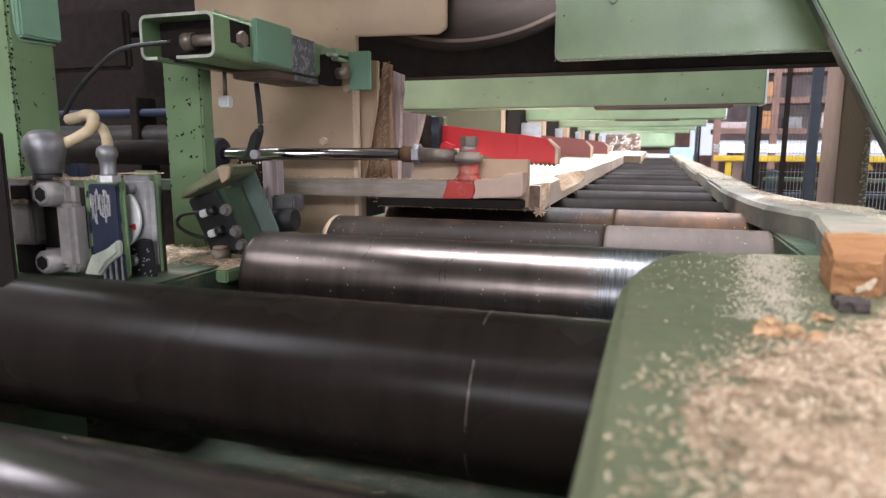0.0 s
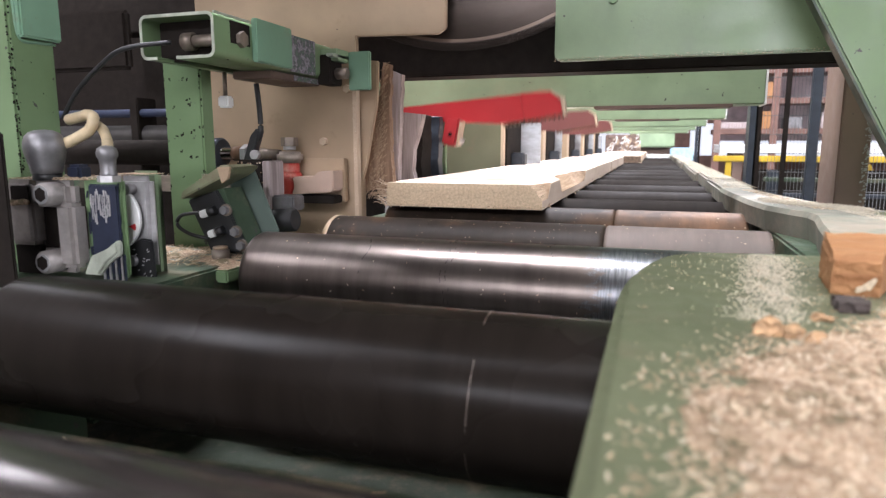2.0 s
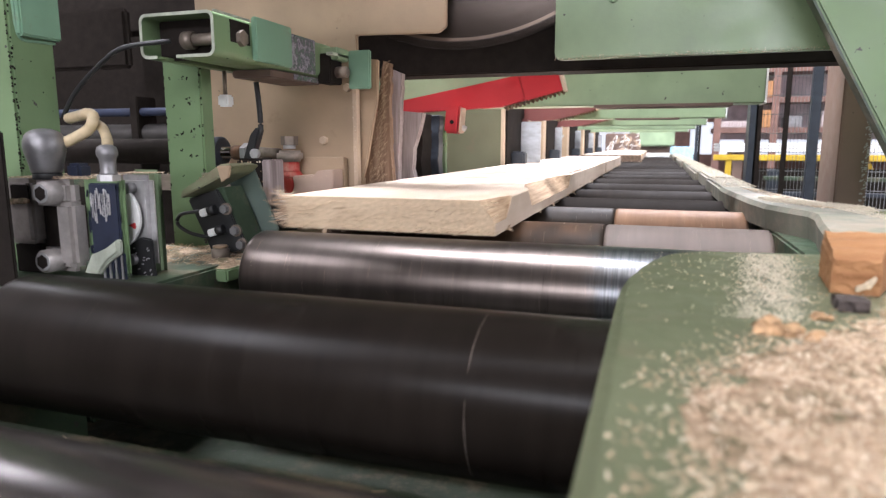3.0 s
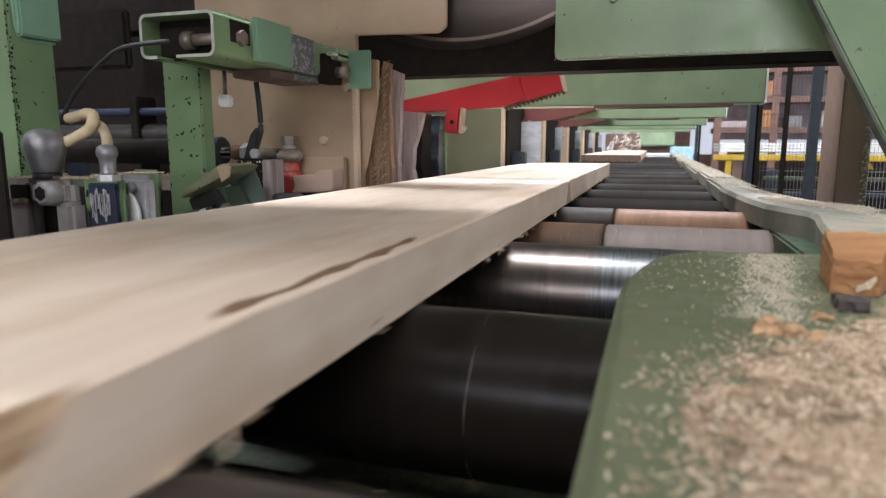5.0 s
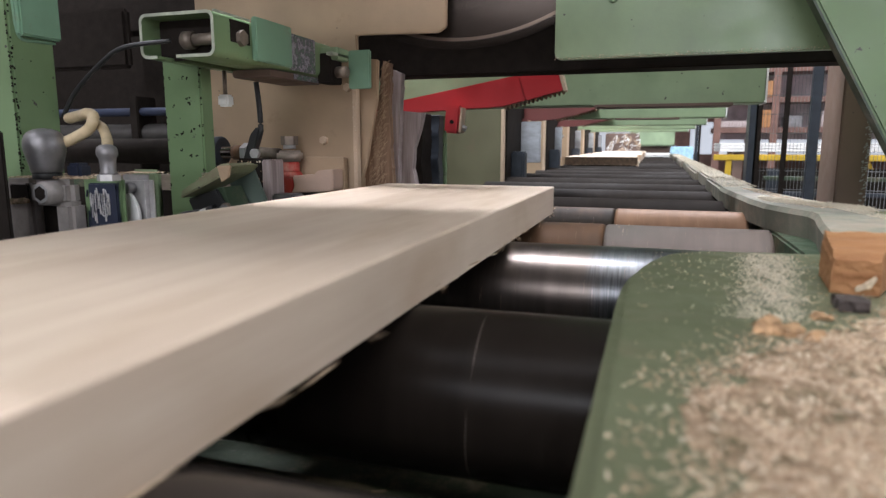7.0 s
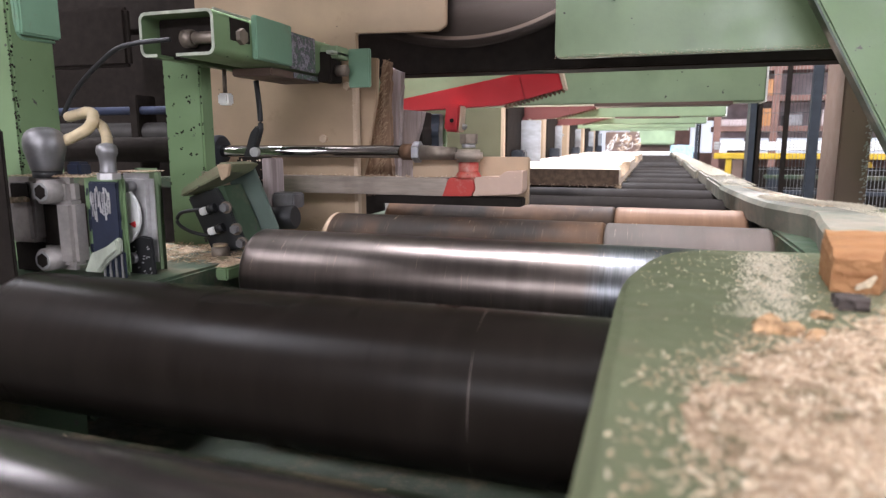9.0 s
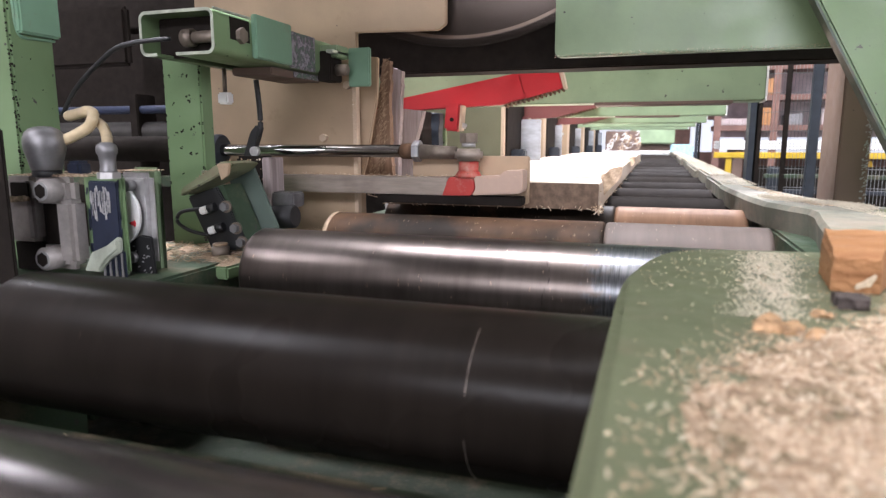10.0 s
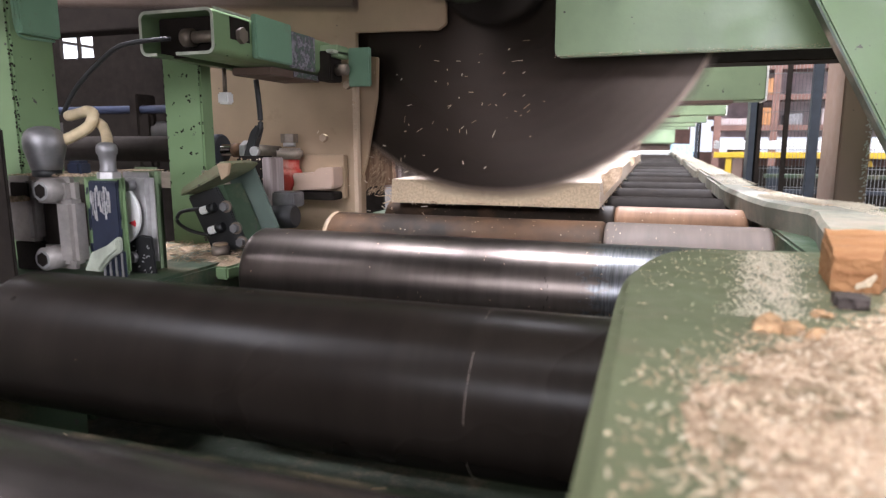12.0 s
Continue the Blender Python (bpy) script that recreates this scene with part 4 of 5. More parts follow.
    for z in (0.07, -0.03):
        part("screw", cyl((-0.690, 0.708, z), (-0.690, 0.724, z), 0.008, 16), ALU_DARK, e)
    tape = part("tape", prism([(-0.742, -0.046), (-0.728, -0.020), (-0.700, -0.009), (-0.681, 0.004), (-0.677, 0.0), (-0.678, -0.016), (-0.70, -0.030), (-0.715, -0.046)], 0.678, 0.6855, "y", 0.0015), CLOTH, e, "torn pale tape")
    part("tape_fold", prism([(-0.716, -0.044), (-0.7195, -0.018), (-0.700, -0.0115), (-0.681, 0.002), (-0.68, -0.012), (-0.70, -0.026)], 0.6745, 0.679, "y", 0.001), CLOTH, tape, "folded layer of tape")
    for k in range(8):
        x = -0.714 + 0.0052 * k
        part("thread", box(x, x + 0.0028, 0.683, 0.6865, -0.062, -0.036 + 0.0028 * k, 0.001), (ALU, NAVY)[k % 2], e)
    part("rod_wiper", prism([(-0.70, -0.062), (-0.70, -0.012), (-0.676, 0.002), (-0.658, 0.0), (-0.655, -0.062)], 0.715, 0.721, "y", 0.002), BLACK, e)
    for k in range(16):
        x, z = random.uniform(-0.692, -0.66), random.uniform(-0.055, -0.005)
        part("fleck", box(-0.0018, 0.0018, -0.0005, 0.0005, -0.0008, 0.0008, 0.0002, m=pose(x, 0.7146, z, 0, random.uniform(-60, 20))), ALU, e)

    e = thing("air_fitting", "grey domed air fitting with cream hose", "air fitting")
    part("dome", lathe([(0.019, 0.092), (0.0205, 0.1), (0.023, 0.11), (0.0255, 0.12), (0.0262, 0.128), (0.0255, 0.135), (0.023, 0.142), (0.018, 0.147), (0.011, 0.15), (0.002, 0.151)], (-0.788, 0.675)), ALU_DARK, e, smooth=True)
    part("collar", cyl((-0.788, 0.675, 0.083), (-0.788, 0.675, 0.093), 0.018, 20), BLACK, e)
    tube("hose", [(-0.785, 0.68, 0.128), (-0.772, 0.69, 0.1315), (-0.7525, 0.695, 0.1395), (-0.736, 0.70, 0.1495), (-0.728, 0.70, 0.159), (-0.731, 0.705, 0.168), (-0.746, 0.71, 0.1715), (-0.766, 0.72, 0.170), (-0.80, 0.728, 0.166)], 0.0075, HOSE, e)
    e = thing("air_fitting", "small bright elbow fitting with cream hose", "air fitting")
    part("elbow", lathe([(0.0105, 0.09), (0.0105, 0.094), (0.0095, 0.096), (0.0098, 0.106), (0.0105, 0.112), (0.0128, 0.116), (0.0130, 0.121), (0.0115, 0.126), (0.007, 0.129), (0.001, 0.130)], (-0.672, 0.665)), ALU_DARK, e, smooth=True)
    part("nut", hexhead((-0.672, 0.665, 0.083), (-0.672, 0.665, 0.091), 0.0145), ALU, e)
    tube("hose", [(-0.674, 0.668, 0.124), (-0.690, 0.685, 0.1325), (-0.712, 0.705, 0.1425), (-0.728, 0.715, 0.153), (-0.75, 0.722, 0.160)], 0.0068, HOSE, e)
    tube("cable", [(-0.89, 0.80, 0.172), (-0.86, 0.80, 0.21), (-0.81, 0.80, 0.248), (-0.76, 0.80, 0.272), (-0.70, 0.83, 0.283)], 0.0035, BLACK, thing("black_cable", "thin black cable looping up to the bracket", "cable"))
    e = thing("black_post", "black rubber-faced steel post", "post")
    part("shaft", box(-0.90, -0.7705, 0.60, 0.605, -0.3, 0.146, 0.002), DARK, e)

    # proximity sensor under its sloping cover
    e = thing("sensor_bracket", "proximity sensor on a bracket under a dented cover", "sensor")
    part("cover", prism([(-0.728, 0.043), (-0.724, 0.056), (-0.645, 0.100), (-0.622, 0.096), (-0.636, 0.084)], 0.86, 0.93, "y", 0.002), OLIVE, e, "olive dented cover plate")
    part("back_plate", prism([(-0.685, 0.070), (-0.636, 0.092), (-0.592, -0.012), (-0.64, -0.055)], 0.93, 0.936, "y", 0.001), GREY_GREEN, e, "grey-green steel plate")
    part("body", prism([(-0.735, 0.04), (-0.668, 0.06), (-0.625, -0.04), (-0.69, -0.052)], 0.885, 0.92, "y", 0.003), BLACK, e)
    s = part("plate", prism([(-0.668, 0.06), (-0.655, 0.062), (-0.61, -0.04), (-0.625, -0.046)], 0.875, 0.925, "y", 0.001), GREEN_DARK, e)
    part("link_strip", prism([(-0.672, 0.056), (-0.664, 0.060), (-0.652, 0.040), (-0.642, 0.030), (-0.632, 0.005), (-0.622, -0.008), (-0.612, -0.034), (-0.622, -0.042), (-0.638, -0.008), (-0.654, 0.024)], 0.869, 0.875, "y", 0.002), BLACK, s, "greasy black link strip")
    for x, z in ((-0.646, 0.028), (-0.629, -0.006), (-0.619, -0.028)):
        w = part("washer", cyl((x, 0.866, z), (x, 0.870, z), 0.0098, 18), BOLT, s)
        part("screw", hexhead((x, 0.859, z), (x, 0.867, z), 0.0072), ALU_DARK, w)
    for x, z in ((-0.694, 0.020), (-0.680, -0.012)):
        part("tip", box(-0.0075, 0.0075, -0.006, 0.006, -0.006, 0.006, 0.002, m=pose(x, 0.876, z, 0, -18)), WHITE, e, "pale sensor tip")
        part("gland", cyl((x + 0.007, 0.877, z + 0.002), (x + 0.019, 0.879, z + 0.006), 0.0075, 14), BLACK, e)
    part("cover_lip", prism([(-0.648, 0.096), (-0.624, 0.0975), (-0.628, 0.079), (-0.641, 0.071)], 0.852, 0.858, "y", 0.001), TAN, e, "rust-brown torn lip")
    part("cover_nut", hexhead((-0.69, 0.885, 0.074), (-0.69, 0.885, 0.084), 0.010), OLIVE, e)
    tube("lead", [(-0.70, 0.875, 0.022), (-0.735, 0.87, 0.016), (-0.742, 0.868, 0.0), (-0.72, 0.87, -0.014), (-0.69, 0.88, -0.022)], 0.003, BLACK, e)
    e = thing("grey_knob", "small grey steel stud on the dusty ledge", "stud")
    part("stud", cyl((-0.655, 0.86, -0.056), (-0.655, 0.86, -0.034), 0.0142, 20, bevel=0.002), BOLT, e)
    part("cap", cyl((-0.655, 0.86, -0.034), (-0.655, 0.86, -0.030), 0.012, 20, bevel=0.001), TAN, e, "dusty top")

    # bearing bracket behind the sensor
    e = thing("guide_bracket", "dark greasy guide bracket of the stop arm", "bracket")
    part("block", box(-0.733, -0.675, 1.02, 1.06, 0.0, 0.104, 0.004), DARK, e)
    rng = np.random.default_rng(60)
    bm = bmesh.new()
    for k in range(60):
        q = rng.uniform(0.0004, 0.0013)
        box(-q, q, -0.0005, 0.0005, -q * 1.4, q * 1.4, 0, bm, pose(rng.uniform(-0.731, -0.677), 1.0196, rng.uniform(0.004, 0.1), 0, rng.uniform(0, 180)))
    tagged(part("dust_specks", bm, CHIP, e, "pale specks of sawdust"), kind="stuff")
    part("pad", box(-0.675, -0.660, 1.015, 1.065, 0.0, 0.102, 0.002), WOOD_GREY, e, "worn greyish wooden pad")
    part("lug", box(-0.660, -0.615, 1.02, 1.06, 0.012, 0.04, 0.003), ALU_DARK, e)
    part("roller", cyl((-0.66, 1.0, -0.005), (-0.60, 1.0, 0.0), 0.021, 20, bevel=0.003), BLACK, e)
    part("foot", box(-0.73, -0.68, 1.02, 1.06, -0.08, 0.0, 0.003), DARK, e)
    e = thing("cable_clip", "black cable hanging to a bent clip", "cable")
    tube("cable", [(-0.722, 1.08, 0.245), (-0.719, 1.08, 0.215), (-0.7165, 1.08, 0.18), (-0.717, 1.08, 0.155), (-0.724, 1.08, 0.14)], 0.0052, BLACK, e)
    part("clip", prism([(-0.755, 0.098), (-0.738, 0.096), (-0.722, 0.135), (-0.714, 0.158), (-0.722, 0.162), (-0.736, 0.148)], 1.072, 1.09, "y", 0.002), BLACK, e)
    part("clip_nut", cyl((-0.728, 1.07, 0.112), (-0.728, 1.08, 0.112), 0.009, 12), ALU, e)

    # the stop arm's cylinder
    e = thing("stop_cylinder", "air cylinder of the stop arm behind the column", "air cylinder")
    part("barrel", cyl((-1.6, 1.19, 0.114), (-0.905, 1.19, 0.114), 0.028, 28, bevel=0.004), DARK, e)
    part("ring", cyl((-0.905, 1.19, 0.114), (-0.885, 1.19, 0.114), 0.032, 28, bevel=0.003), POST, e, "blue-grey end ring")
    part("mount", box(-0.95, -0.92, 1.16, 1.22, -0.1, 0.1, 0.003), DARK, e)

    # machinery further back, its dimness put into near-black colours
    e = thing("back_machinery", "dim dark machinery with pipes behind the column", "machinery")
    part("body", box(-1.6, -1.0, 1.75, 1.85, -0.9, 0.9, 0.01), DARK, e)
    # sheets added to darken the background, open only at the far window
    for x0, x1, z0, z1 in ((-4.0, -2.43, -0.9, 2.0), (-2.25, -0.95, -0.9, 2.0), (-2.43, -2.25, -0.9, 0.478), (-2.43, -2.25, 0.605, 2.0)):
        part("back_panel", box(x0, x1, 2.2, 2.22, z0, z1, 0), DARK, e, "added near-black sheet for the dim background")
    part("pipe", cyl((-1.9, 1.6, 0.225), (-1.0, 1.6, 0.225), 0.012, 16), plain("dim_blue_paint", (0.012, 0.02, 0.05), 0.6), e, "blue pipe")
    part("pipe", cyl((-1.9, 1.62, 0.16), (-0.98, 1.62, 0.16), 0.03, 20), plain("dim_grey_steel", (0.035, 0.032, 0.03), 0.7), e, "grey pipe")
    part("pipe", cyl((-1.9, 1.62, 0.10), (-0.98, 1.62, 0.10), 0.022, 20), DARK, e)
    for x in (-1.5, -1.32):
        part("bracket", box(x, x + 0.03, 1.58, 1.66, 0.05, 0.27, 0.003), DARK, e)
    part("rail", box(-1.9, -0.98, 1.55, 1.6, 0.0, 0.03, 0.003), GREEN_DARK, e)


def stop_arm():
    e = thing("board_stop", "sliding board stop with chromed rod and red bush", "stop arm", at=pose(0, 0, 0))
    part("bar", box(-0.80, -0.372, 1.17, 1.21, 0.029, 0.063, 0.002), BAR, e, "worn grey steel bar")
    part("red_section", prism([(-0.384, 0.029), (-0.325, 0.030), (-0.318, 0.044), (-0.322, 0.0645), (-0.368, 0.0645), (-0.376, 0.05)], 1.1685, 1.2105, "y", 0.002), BUSH, e, "dusty red painted section")
    part("end_block", prism([(-0.324, 0.0302), (-0.232, 0.036), (-0.2275, 0.042), (-0.2275, 0.079), (-0.262, 0.077), (-0.272, 0.068), (-0.321, 0.066), (-0.317, 0.044)], 1.170, 1.2155, "y", 0.002), PINK, e, "pinkish dusty steel block")
    part("stop_plate", box(-0.46, -0.226, 1.217, 1.236, 0.012, 0.103, 0.002), TAN, e, "pale tan stop plate")
    part("under_plate", box(-0.52, -0.23, 1.175, 1.216, 0.012, 0.028, 0.002), DARK, e)
    rng = np.random.default_rng(50)
    bm = bmesh.new()
    for k in range(240):
        q = rng.uniform(0.0006, 0.002)
        box(-q, q, -0.0007, 0.0007, -0.0004, 0.0005, 0, bm, pose(rng.uniform(-0.74, -0.235), rng.uniform(1.169, 1.21), 0.0638 + (0.0028 if k % 3 == 0 else 0), 0, 0, rng.uniform(0, 180)))
    tagged(part("dust_specks", bm, CHIP, e, "pale specks of sawdust"), kind="stuff")
    part("bush", cyl((-0.336, 1.19, 0.063), (-0.336, 1.19, 0.094), 0.019, 24, bevel=0.002), BUSH, e, "dusty red bush")
    part("bush_foot", cyl((-0.336, 1.19, 0.063), (-0.336, 1.19, 0.075), 0.027, 24, r2=0.02), BUSH, e, "flared foot of the bush")
    rod = part("rod", cyl((-1.3, 1.19, 0.112), (-0.462, 1.19, 0.112), 0.0125, 24), CHROME, e, "chromed piston rod")
    part("rod_collar", cyl((-0.472, 1.19, 0.112), (-0.446, 1.19, 0.112), 0.0155, 20, bevel=0.002), RUST, rod, "rusty threaded collar")
    part("lock_nut", hexhead((-0.446, 1.19, 0.112), (-0.432, 1.19, 0.112), 0.0205), SHINY, rod, "bright lock nut")
    part("rod_shank", cyl((-0.432, 1.19, 0.111), (-0.36, 1.19, 0.109), 0.0145, 20, r2=0.012), BOLT, rod)
    part("rod_eye", cyl((-0.336, 1.19, 0.094), (-0.336, 1.19, 0.117), 0.027, 28, bevel=0.005), BAR, rod)
    b = part("bolt", hexhead((-0.336, 1.19, 0.128), (-0.336, 1.19, 0.146), 0.0175), BOLT, e)
    part("washer", cyl((-0.336, 1.19, 0.120), (-0.336, 1.19, 0.128), 0.013, 20), ALU, b)
    return e


# ---- sawdust ----
def chips(name, n, where, label, size=(0.002, 0.007), mat=CHIP, seed=1, wide=1.0, thick=1.0):
    rng = np.random.default_rng(seed)
    V, F = [], []
    for k in range(n):
        p = Vector(where(rng))
        l, w, h = size[0] + (size[1] - size[0]) * rng.random() ** 4, rng.uniform(0.00015, 0.00042) * wide, rng.uniform(0.0001, 0.00025) * wide * thick
        M = Matrix.Translation(p) @ Euler((rng.uniform(-0.5, 0.5), rng.uniform(-0.5, 0.5), rng.uniform(0, 6.28))).to_matrix().to_4x4()
        i = len(V)
        V += [M @ Vector((a * l, c * w, d * h)) for a in (-1, 1) for c in (-1, 1) for d in (-1, 1)]
        F += [tuple(i + q for q in f) for f in ((0, 1, 3, 2), (4, 6, 7, 5), (0, 4, 5, 1), (2, 3, 7, 6), (0, 2, 6, 4), (1, 5, 7, 3))]
    me = bpy.data.meshes.new(name)
    me.from_pydata(V, [], F)
    me.materials.append(mat)
    return tagged(new(name, me), label, "sawdust", kind="stuff")


def heap_reach(x, y):
    """How far inside the heap's ragged edge a place lies: below 0 outside, 1 well inside."""
    edge = -0.004 + (y - 0.2) * 0.12 if y < 0.33 else 0.0116 + (y - 0.33) * 0.80
    return min((x - edge) / 0.075, (0.53 - y) / 0.09) + 0.35 * noise.noise(Vector((x * 30, y * 30, 8)))


def heap_height(x, y):
    k = max(0.0, min(1.0, heap_reach(x, y))) * (0.55 + 0.6 * noise.noise(Vector((x * 26, y * 26, 1))) + 0.35 * noise.noise(Vector((x * 80, y * 80, 4))) + 0.2 * noise.noise(Vector((x * 240, y * 240, 2))))
    return max(0.0, k) * 0.006


def sawdust():
    bm = bmesh.new()
    nx, ny = 90, 120
    g = [[bm.verts.new((-0.012 + 0.45 * i / nx, -0.1 + 0.72 * j / ny, 0.0192 + heap_height(-0.012 + 0.45 * i / nx, -0.1 + 0.72 * j / ny))) for j in range(ny + 1)] for i in range(nx + 1)]
    for i in range(nx):
        for j in range(ny):
            q = (g[i][j], g[i + 1][j], g[i + 1][j + 1], g[i][j + 1])
            if max(v.co.z for v in q) > 0.0196:
                bm.faces.new(q)
    bmesh.ops.delete(bm, geom=[v for v in bm.verts if not v.link_faces], context="VERTS")
    tagged(part("sawdust_heap", bm, DUST, smooth=True), "tan sawdust heaped on the green plate", "sawdust", kind="stuff")

    def on_plate(rng):
        while True:
            x, y = rng.uniform(-0.01, 0.42), rng.uniform(0.06, 0.70)
            h = heap_height(x, y)
            clump = max(0.12, min(1.0, 0.55 + 1.3 * noise.noise(Vector((x * 55, y * 38, 6)))))
            if rng.random() < 0.004 + 0.98 * clump * min(1.0, math.exp(5.5 * (heap_reach(x, y) - 0.4))):
                return x, y, 0.021 + h
    chips("wood_shavings", 62000, on_plate, "pale wood shavings scattered over the plate", (0.00025, 0.0026), seed=2)
    chips("wood_shavings", 9000, lambda r: (r.uniform(0.158, 0.23), r.uniform(1.64, 6.5), 0.0325), "pale dust along the fence bars", (0.0006, 0.003), FLOUR, seed=14, wide=2)
    chips("wood_shavings", 220, lambda r: (r.uniform(-0.01, 0.15), r.uniform(0.5, 0.71), 0.0202), "pale crumbs on the plate's far end", (0.0006, 0.0016), seed=15)
    dust = "pale sawdust specks"

    # pale flecks paint the sheen on the worn, dusty plate
    def sheen_patch(r):
        while True:
            y = r.uniform(0.44, 0.71)
            x = 0.076 + (y - 0.445) * 0.145 + r.normal(0, 0.0125) + 0.006 * noise.noise(Vector((y * 40, 1, 2)))
            if noise.noise(Vector((x * 70, y * 30, 3))) + r.random() * 0.9 > 0.05 + 0.5 * abs(y - 0.6) / 0.15 * r.random():
                return x, y, 0.0203
    chips("wood_shavings", 3200, sheen_patch, "pale flecks standing in for the plate's dusty sheen", (0.0003, 0.0011), FLOUR, seed=23, wide=1.5)

    def near_plate(r):
        while True:
            x, y = r.uniform(-0.012, 0.3), r.uniform(0.08, 0.46)
            if heap_reach(x, y) > r.uniform(-0.35, 0.8):
                return x, y, 0.0215 + heap_height(x, y)
    chips("wood_shavings", 420, near_plate, "broad pale flakes lying on the sawdust", (0.001, 0.0048), FLAKE, seed=24, wide=2.2, thick=0.4)
    chips("wood_shavings", 1000, near_plate, "thin tan slivers lying on the sawdust", (0.001, 0.0042), seed=25, wide=1.5, thick=0.6)
    chips("wood_shavings", 160, lambda r: ((lambda k: (-0.723 + 0.078 * k, r.uniform(0.862, 0.928), 0.0575 + 0.0435 * k))(r.random())), dust + " on the sensor cover", (0.0006, 0.002), seed=16, wide=1.6)
    chips("wood_shavings", 260, lambda r: (r.uniform(-0.752, -0.626), r.uniform(0.835, 1.19), 0.3248), dust + " on the tube bracket", (0.0006, 0.002), seed=17, wide=1.6)
    chips("wood_shavings", 900, lambda r: (r.uniform(-0.86, -0.72), r.uniform(0.667, 0.70), 0.0845), dust + " on the end cap", (0.0005, 0.0018), seed=18, wide=1.4)
    chips("wood_shavings", 500, lambda r: (r.uniform(-0.72, -0.665), r.uniform(0.722, 0.758), 0.0905), dust + " on the flange", (0.0005, 0.0018), seed=19, wide=1.4)
    chips("wood_shavings", 420, lambda r: (r.uniform(-0.178, 0.4), 1.1846 - r.random() * 0.0008, 0.277 + 0.006 * r.random() ** 2), dust + " along the cover's lower edge", (0.0005, 0.0014), seed=20, wide=1.6)
    chips("wood_shavings", 130, lambda r: (r.uniform(-0.594, -0.586), 1.2255, r.uniform(0.0, 0.3)), dust + " down the guard's edge", (0.0006, 0.002), seed=22, wide=1.6)
    bm = bmesh.new()
    g = [[bm.verts.new((-0.838 + 0.236 * i / 40, 0.802 + 0.15 * j / 26, -0.0552 + max(0, 0.010 * (noise.noise(Vector((i * 0.16, j * 0.2, 5))) + 0.35) * min(1, i / 4, (40 - i) / 4, j / 3)))) for j in range(27)] for i in range(41)]
    for i in range(40):
        for j in range(26):
            bm.faces.new((g[i][j], g[i + 1][j], g[i + 1][j + 1], g[i][j + 1]))
    tagged(part("sawdust_heap", bm, DUST, smooth=True), "tan sawdust piled on the column's base", "sawdust", kind="stuff")
    chips("wood_shavings", 2500, lambda r: (r.uniform(-0.65, -0.575), r.uniform(1.1, 1.25), r.uniform(-0.079, -0.04)), "pale shavings heaped by the roller's end", (0.001, 0.006), seed=9)
    chips("wood_shavings", 1500, lambda r: (r.uniform(-0.835, -0.61), r.uniform(0.8, 0.95), r.uniform(-0.053, -0.046)), "pale shavings on the column's base", seed=3)
    chips("wood_shavings", 900, lambda r: ((lambda y: (r.uniform(0.19, 0.22) + (1.6 - y) * 0.12, y, 0.0312))(r.uniform(1.14, 1.6))), "pale shavings on the guide fence", (0.001, 0.003), seed=4)
    chips("wood_shavings", 5200, lambda r: ((lambda u: (0.19 + 0.13 * u + r.normal(0, 0.004), 1.30 - 0.16 * u + r.normal(0, 0.022), 0.0305 + 0.004 * r.random() ** 2))(r.random())), "drift of tan sawdust across the guide fence", (0.0004, 0.0014), FLOUR, seed=41, wide=2.0)
    chips("wood_shavings", 1500, lambda r: ((lambda y: (0.2 + (1.6 - y) * 0.16 + abs(r.normal(0, 0.02)), y, 0.0307))(r.uniform(0.8, 1.25))), "fine dust on the guide fence", (0.0004, 0.0014), FLOUR, seed=42, wide=1.4)
    chips("wood_shavings", 60, lambda r: (r.uniform(-0.58, 0.0), r.uniform(0.29, 0.39), -0.1135), "pale shavings on the dark cross member", seed=5)
    chips("wood_shavings", 500, lambda r: (r.uniform(-0.835, -0.72), r.uniform(0.668, 0.76), 0.0865), "pale shavings on the air cylinder", (0.001, 0.003), seed=6)


